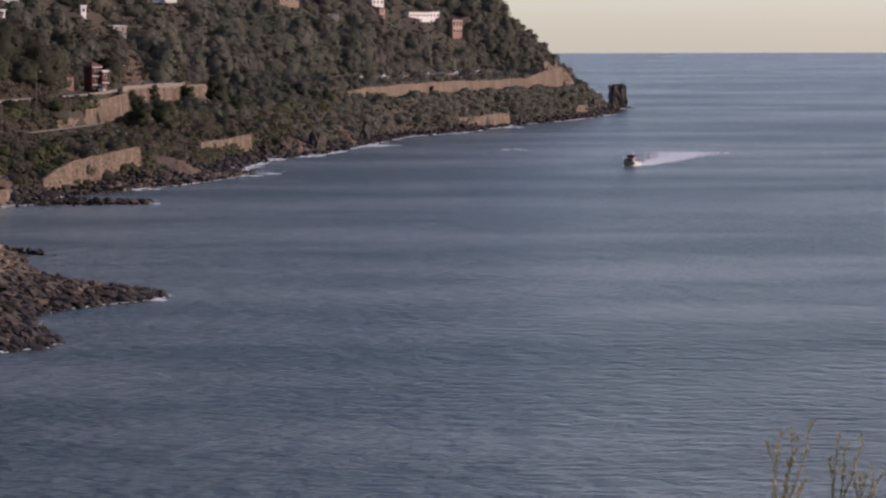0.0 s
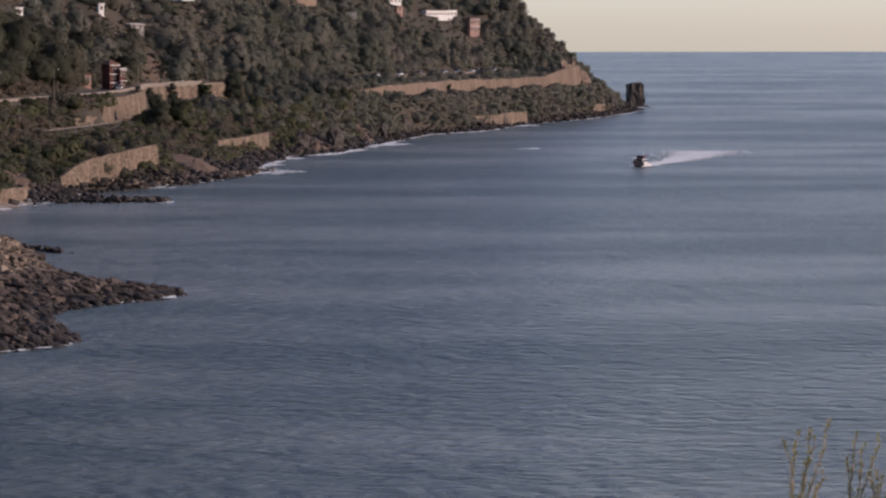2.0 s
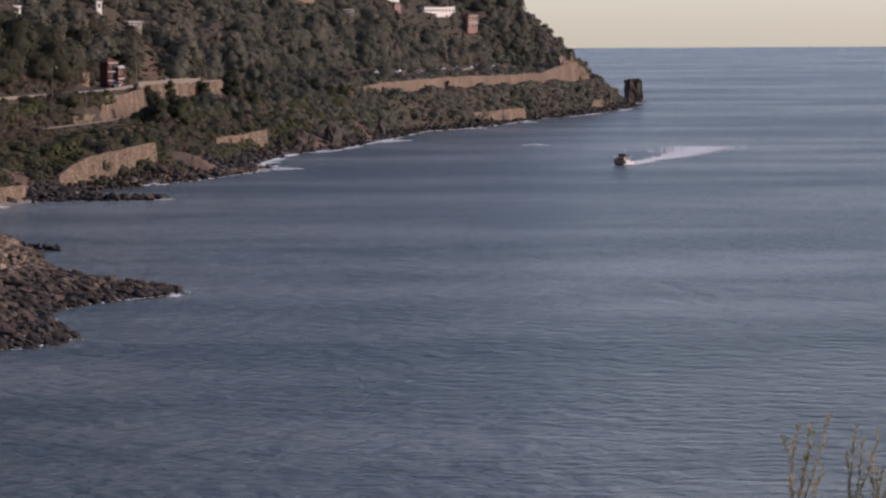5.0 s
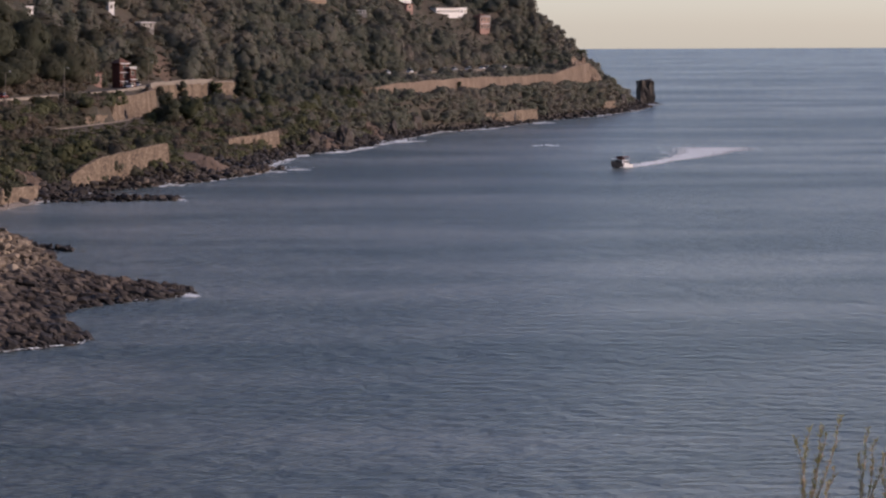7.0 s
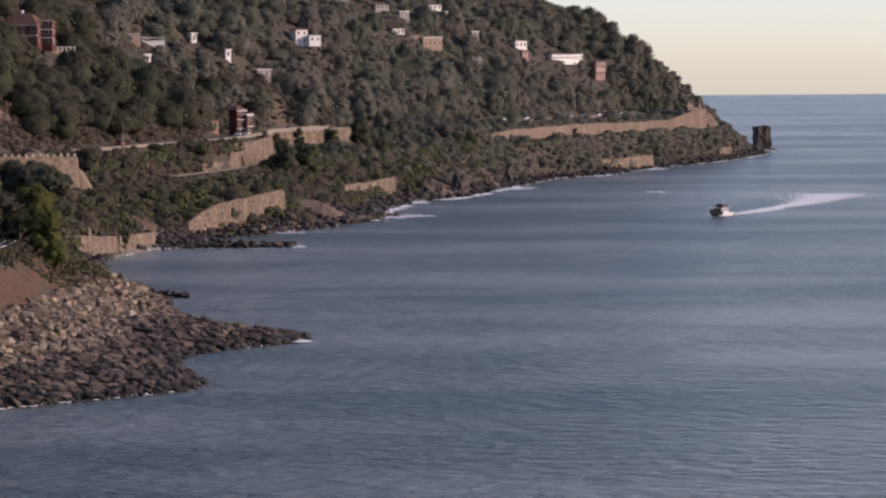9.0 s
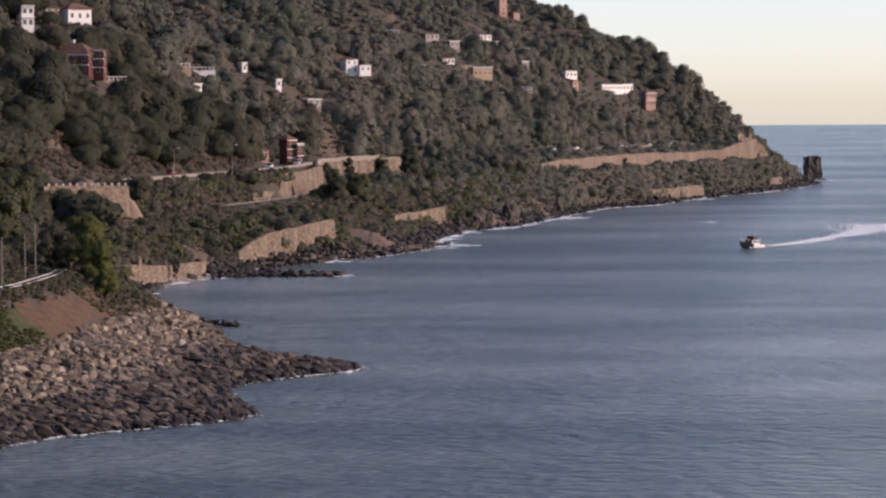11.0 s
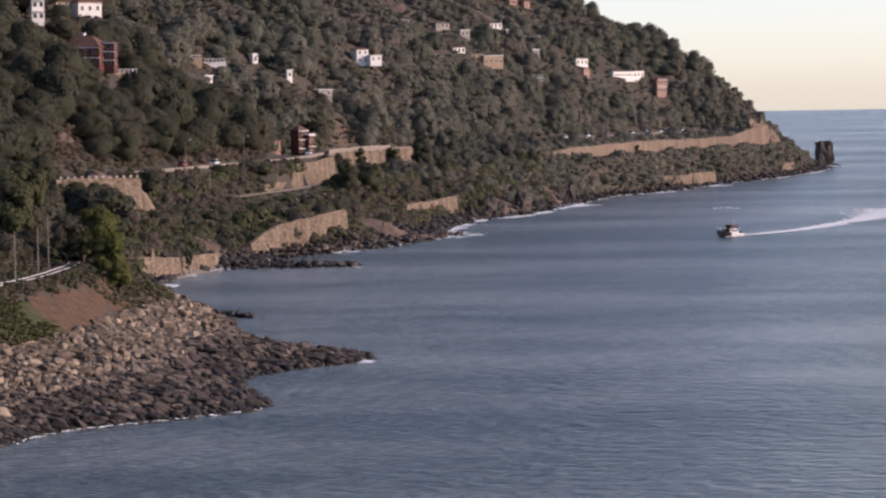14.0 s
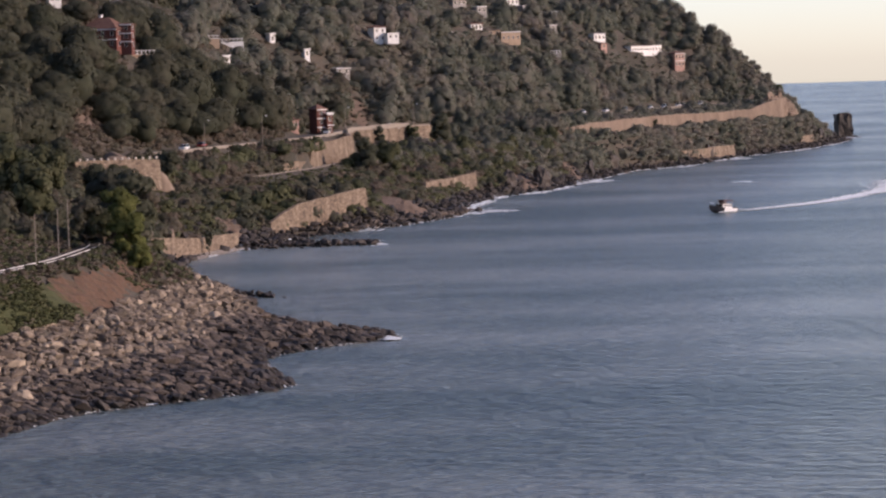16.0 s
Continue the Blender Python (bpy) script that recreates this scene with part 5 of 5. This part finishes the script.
terrace(-63.4, 921, 8.2, 1.0, 12, "white", "white balustraded garden terrace")
terrace(-69, 912, 6.0, 1.0, 12, "tan", "pale terrace wall with a white rail")
terrace(-78.4, 797, 8.0, 1.4, 20, "tan", "pale garden wall below the villa")
terrace(44, 1221, 12, 0.6, 15, "grey", "grey terrace wall on the upper slope")
terrace(-10, 1120, 14, 0.7, 15, "tan", "tan terrace wall on the upper slope")
terrace(-38, 1040, 16, 0.7, 15, "tan", "tan terrace wall on the upper slope")
terrace(46, 1169, 5, 0.5, 15, "grey", "short pale wall among the trees")
terrace(2, 1090, 9, 0.6, 15, "tan", "tan terrace wall on the upper slope")


# ---- cars on the coast road ----
TYRE = material("tyre_rubber", [(0.02, 0.02, 0.02), (0.03, 0.03, 0.03)], 3.0, 0.9, 0.0, 4)
BODY = [material("car_paint_" + n, [c, tuple(v * 1.1 for v in c)], 1.0, 0.3, 0.0, 4, spec=0.5) for n, c in (("white", (0.68, 0.68, 0.67)), ("silver", (0.42, 0.43, 0.44)), ("dark", (0.05, 0.055, 0.065)), ("red", (0.28, 0.04, 0.03)))]


def car(mat, label):
    t = empty("car", Matrix(), label, "car", "cars on the coast road")
    bm = bmesh.new()
    box(bm, -2.05, 2.05, -0.82, 0.82, 0.3, 0.86)
    bmesh.ops.bevel(bm, geom=bm.edges[:], offset=0.12, segments=2, affect="EDGES")
    part("body", bm, mat, t)
    bm = bmesh.new()
    vs = box(bm, -1.5, 1.1, -0.72, 0.72, 0.84, 1.42)
    for v in vs[4:]:
        v.co.x = v.co.x * 0.72 - 0.1
        v.co.y *= 0.85
    cab = part("cabin", bm, GLASS, t)
    bm = bmesh.new()
    box(bm, -1.12, 0.66, -0.6, 0.6, 1.42, 1.47)
    part("roof", bm, mat, cab)
    for x in (-1.3, 1.3):
        for y in (-0.78, 0.78):
            bm = bmesh.new()
            tube(bm, (x, y - 0.1, 0.31), (x, y + 0.1, 0.31), 0.31, 0.31, 12)
            part("wheel", bm, TYRE, t)
    return t


CARS = [car(BODY[0], "white hatchback on the coast road"), car(BODY[1], "silver hatchback on the coast road"), car(BODY[2], "dark hatchback on the coast road"), car(BODY[3], "red hatchback on the coast road")]


def road_pose(y, side, back=False):
    x, x1 = float(along(ROAD, y)), float(along(ROAD, y + 2))
    a = math.degrees(math.atan2(2, x1 - x))
    return pose(x + side, y, ROAD_Z + 0.06, 0, 0, a + (180 if back else 0))


for i, (y, side) in enumerate(((1208, 2.4), (1214, 2.4), (1221, 2.4), (1228, 2.4), (1190, 2.4), (1172, 2.4), (1160, 2.4), (1142, 2.4), (1120, 2.4), (1096, 2.4), (866, 2.2), (872, 2.2), (1236, 2.4), (936, 2.0))):
    if i < 3:
        CARS[i].matrix_basis = road_pose(y, side)
    else:
        copy_thing(CARS[(0, 1, 0, 2)[i % 4]], road_pose(y, side))
moving_car = copy_thing(CARS[0], road_pose(760, 1.5))
CARS[3].matrix_basis = road_pose(742, -1.6)


# ---- boat ----
WHITE_HULL = material("white_gelcoat", [(0.70, 0.70, 0.69), (0.80, 0.80, 0.79)], 0.8, 0.35, 0.0, 6)
# near-black colour that stands in for shade on the fore hull
SHADED_HULL = material("shaded_bow_topsides", [(0.020, 0.022, 0.028), (0.035, 0.037, 0.045)], 0.8, 0.4, 0.0, 6)
MAROON = material("maroon_canvas", [(0.07, 0.02, 0.02), (0.11, 0.035, 0.03)], 1.5, 0.8, 0.2, 6)
RUBBER = material("black_outboard", [(0.02, 0.02, 0.02), (0.03, 0.03, 0.03)], 2.0, 0.5, 0.0, 5)


def make_boat():
    b = empty("motor_boat", Matrix(), "small motor boat, bow darkened as in shade, white stern and maroon canopy", "boat")
    # sections from stern to bow: x, half beam at deck, half beam at chine, deck height, keel height
    secs = [(-3.3, 1.15, 1.0, 0.85, -0.25), (-1.5, 1.25, 1.05, 0.9, -0.3), (0.4, 1.25, 0.95, 1.0, -0.3), (2.0, 1.0, 0.6, 1.2, -0.15), (3.1, 0.5, 0.2, 1.38, 0.15), (3.75, 0.06, 0.03, 1.5, 0.7)]
    # the bow half carries its shade as dark colour, the stern stays white
    for name, lo, hi, mat in (("hull", 2, 5, SHADED_HULL), ("stern_hull", 0, 2, WHITE_HULL)):
        bm = bmesh.new()
        rows = []
        for x, bd, bc, zd, zk in secs[lo:hi + 1]:
            rows.append([bm.verts.new(v) for v in ((x, -bd, zd), (x, -bc, zk + 0.35), (x, 0, zk), (x, bc, zk + 0.35), (x, bd, zd), (x, bd * 0.86, zd), (x, bd * 0.8, zd - 0.25), (x, -bd * 0.8, zd - 0.25), (x, -bd * 0.86, zd))])
        for p, q in zip(rows, rows[1:]):
            for k in range(9):
                bm.faces.new((p[k], q[k], q[(k + 1) % 9], p[(k + 1) % 9]))
        bm.faces.new(rows[0]), bm.faces.new(rows[-1])
        bmesh.ops.recalc_face_normals(bm, faces=bm.faces)
        part(name, bm, mat, b)
    bm = bmesh.new()
    vs = box(bm, -1.9, 0.9, -0.95, 0.95, 0.75, 1.75)
    for v in vs[4:]:
        v.co.x = v.co.x * 0.8 - 0.15
        v.co.y *= 0.88
    bmesh.ops.bevel(bm, geom=bm.edges[:], offset=0.08, segments=2, affect="EDGES")
    cabin = part("cabin", bm, WHITE_HULL, b)
    for s in (-1, 1):
        for x0, x1 in ((-1.5, -0.7), (-0.5, 0.35)):
            bm = bmesh.new()
            box(bm, x0, x1, s * 0.93 - 0.03, s * 0.93 + 0.03, 1.2, 1.58)
            part("pane", bm, GLASS, cabin)
    bm = bmesh.new()
    box(bm, 0.62, 0.98, -0.86, 0.86, 0.9, 1.72)
    part("windscreen", bm, GLASS, cabin)
    bm = bmesh.new()
    vs = box(bm, -2.2, 0.5, -1.0, 1.0, 2.35, 2.55)
    for v in vs[4:]:
        v.co.y *= 0.85
        v.co.x *= 0.92
    canopy = part("canopy", bm, MAROON, b, "dark maroon canopy")
    bm = bmesh.new()
    box(bm, -0.2, 0.2, -0.92, 0.92, 1.72, 2.36)
    part("canopy_curtain", bm, MAROON, b)
    for x in (-2.0, 0.3):
        for y in (-0.85, 0.85):
            bm = bmesh.new()
            tube(bm, (x, y, 0.8), (x, y, 2.38), 0.035, 0.035, 6)
            part("canopy_post", bm, STEEL, b)
    for s in (-1, 1):
        bm = bmesh.new()
        pts = [(0.8, s * 1.12, 1.7), (2.0, s * 0.9, 1.85), (3.1, s * 0.42, 2.0), (3.6, 0, 2.05)]
        for p, q in zip(pts, pts[1:]):
            tube(bm, p, q, 0.02, 0.02, 5)
        for p in pts[:3]:
            tube(bm, p, (p[0], p[1], 1.0), 0.018, 0.018, 5)
        part("bow_rail", bm, STEEL, b)
    bm = bmesh.new()
    tube(bm, (-1.2, 0, 2.5), (-1.25, 0, 3.7), 0.03, 0.015, 6)
    part("aerial", bm, STEEL, b)
    bm = bmesh.new()
    box(bm, -3.75, -3.3, -0.22, 0.22, 0.55, 1.2)
    box(bm, -3.65, -3.42, -0.09, 0.09, -0.4, 0.55)
    bmesh.ops.bevel(bm, geom=bm.edges[:], offset=0.04, segments=1, affect="EDGES")
    part("outboard_engine", bm, RUBBER, b)
    return b


boat = make_boat()
boat.scale = (1.16, 1.16, 1.16)


def boat_place(t):
    """Where the boat is at t seconds; before 0 s, the wide turn by which it came."""
    if t < 0:
        return 110.6 - 1.47 * t + 5.2 * (1 - math.exp(t / 3.0)), 794.0 - 5.2 * t
    return 110.6 - 1.62 * t - 0.066 * t * t, 794.0 - 5.2 * t + 0.048 * t * t


def wake_spread(bm, t0, t1, n, half0, half1, seed, fade=False):
    """Flecks of foam along the boat's way between two times, in world places."""
    rnd = random.Random(seed)
    for i in range(n):
        k = rnd.random() ** (0.75 if fade else 1)
        t = t1 + (t0 - t1) * k
        x, y = boat_place(t)
        x1, y1 = boat_place(t + 0.2)
        d = Vector((x1 - x, y1 - y, 0)).normalized()
        s = Vector((-d.y, d.x, 0)) * rnd.gauss(0, 0.45) * (half0 + (half1 - half0) * k)
        fleck(bm, x + s.x, y + s.y, 0.05, math.atan2(d.y, d.x), rnd.uniform(0.5, 1.6), rnd.uniform(0.10, 0.32), rnd)


def old_wake():
    bm = bmesh.new()
    wake_spread(bm, -17, 0.5, 5600, 1.6, 12.0, 5, True)
    return tagged(part("wake", bm, FOAM), "broad fading band of foam from the boat", "wake")


old_wake()


def wake_piece(i, t):
    """A stretch of new foam round its own middle, aligned with the boat's way at t."""
    rnd = random.Random(50 + i)
    bm = bmesh.new()
    for j in range(280):
        fleck(bm, rnd.uniform(-5.2, 5.2), rnd.gauss(0, 0.5) * (0.9 + 0.13 * (15 - i)), 0.05 + 0.004 * i, 0, rnd.uniform(0.5, 1.5), rnd.uniform(0.10, 0.30), rnd)
    return tagged(part("wake", bm, FOAM), "fresh streak of foam behind the boat", "wake", "stretches of the boat's wake")


WAKE_TIMES = [0.8 + 1.0 * i for i in range(16)]
WAKES = [wake_piece(i, t) for i, t in enumerate(WAKE_TIMES)]


def wash():
    rnd = random.Random(9)
    bm = bmesh.new()
    for j in range(170):
        k = rnd.random()
        fleck(bm, -3.4 - 6.0 * k, rnd.gauss(0, 0.45) * (1 + k), 0.08 + 0.8 * (1 - k) * rnd.random(), 0, rnd.uniform(0.25, 0.7), rnd.uniform(0.12, 0.4), rnd)
    for j in range(110):
        k = rnd.random()
        for s in (-1, 1):
            fleck(bm, 2.2 - 5.6 * k, s * (0.55 + 0.9 * k ** 0.5 + rnd.uniform(0, 0.35)), 0.06 + 0.2 * rnd.random(), 0, rnd.uniform(0.2, 0.6), rnd.uniform(0.08, 0.22), rnd)
    return tagged(part("bow_wave", bm, FOAM), "white wash thrown up round the boat's hull", "wash")


boat_wash = wash()


# ---- weeds on the brow of the bluff ----
STEM = material("dry_weed_stem", [(0.46, 0.36, 0.27), (0.62, 0.50, 0.39)], 20, 0.8, 0.0, 5)
BUD = material("yellow_green_weed_leaf", [(0.36, 0.36, 0.16), (0.48, 0.45, 0.24), (0.60, 0.48, 0.36)], 30, 0.7, 0.0, 5, island=0.1, thin=0.5)


def weed(x, y, stems, seed, label):
    rnd = random.Random(seed)
    t = empty("weed", pose(x, y, 34.3), label, "weed", "weeds on the bluff")
    for top_x, top_z, lean in stems:
        bm = bmesh.new()
        pts = []
        for k in range(9):
            f = k / 8
            pts.append(Vector((top_x * f + lean * math.sin(f * 3.1) + 0.004 * rnd.uniform(-1, 1), 0.03 * f * rnd.uniform(-1, 1), top_z * f)))
        sweep(bm, pts, lambda i: 0.0040 - 0.00035 * i)
        stem = part("stem", bm, STEM, t)
        bm = bmesh.new()
        for i in range(int(top_z * 290)):
            f = rnd.uniform(0.25, 1.0)
            k = min(7, int(f * 8))
            p = pts[k].lerp(pts[k + 1], f * 8 - k)
            a, up = rnd.uniform(0, 6.3), rnd.uniform(0.2, 1.3)
            d = Vector((math.cos(a) * math.cos(up), math.sin(a) * math.cos(up), math.sin(up)))
            s = Vector((-math.sin(a), math.cos(a), 0)) * 0.0035
            length = rnd.uniform(0.012, 0.028)
            q = [bm.verts.new(v) for v in (p, p + d * length * 0.5 + s, p + d * length, p + d * length * 0.5 - s)]
            bm.faces.new(q)
        tagged(part("leaf_spray", bm, BUD, stem), kind="stuff")


weed(1.895, 10.0, ((-0.03, 0.30, 0.01), (0.015, 0.335, -0.015), (0.06, 0.34, 0.01), (0.085, 0.32, -0.01), (0.125, 0.375, 0.012), (0.10, 0.20, 0.02)), 1, "sparse yellow-green weed with dry stems")
weed(2.09, 10.02, ((-0.01, 0.24, 0.01), (0.03, 0.33, -0.01), (0.05, 0.29, 0.01), (0.10, 0.31, 0.012)), 2, "sparse yellow-green weed with dry stems")
weed(2.18, 10.0, ((-0.03, 0.19, 0.008), (0.0, 0.20, 0.008), (0.03, 0.18, -0.01), (0.05, 0.22, 0.01), (0.08, 0.20, 0.0)), 3, "low yellow-green weed tuft")


# ---- what moves: the boat runs in towards the shore and lays its wake, the sea works, cars pass ----
def boat_turn(t):
    x, y = boat_place(t)
    x1, y1 = boat_place(t + 0.3)
    return math.degrees(math.atan2(y1 - y, x1 - x))


def motions():
    rows, flat = [], []
    for i in range(33):
        t = i * 0.5
        x, y = boat_place(t)
        a = boat_turn(t)
        rows.append((t, pose(x, y, 0.05 * math.sin(t * 2.1), 1.5 * math.sin(t * 1.7), -2.5 + 0.9 * math.sin(t * 2.3), a - 16 + 0.6 * t)))
        flat.append((t, pose(x, y, 0, 0, 0, a)))
    walk(boat, rows)
    walk(boat_wash, flat)
    for laid, piece in zip(WAKE_TIMES, WAKES):
        steps = []
        for i in range(33):
            t = i * 0.5
            s = min(laid, t - 1.4)
            steps.append((t, pose(*boat_place(s), 0, 0, 0, boat_turn(s))))
        walk(piece, steps)
    walk(sea, [(0, pose(0, 0, 0)), (16, pose(-9, -7, 0))])
    for i, piece in enumerate(SURF):
        walk(piece, [(t, pose(0.55 * math.sin(t * 1.1 + i * 1.9), 0.3 * math.cos(t * 0.8 + i), 0.03 * math.sin(t * 1.1 + i))) for t in range(17)])
    for i, piece in enumerate(BREAKERS):
        m = piece.matrix_basis.copy()
        walk(piece, [(t, Matrix.Translation((-0.9 + 0.9 * math.sin(t * 0.7 + i), 0, -0.1 + 0.12 * math.sin(t * 0.9 + 2 * i))) @ m) for t in range(17)])
    walk(moving_car, [(t, road_pose(1023 - 19.0 * t, 1.6, True)) for t in range(17)])


motions()
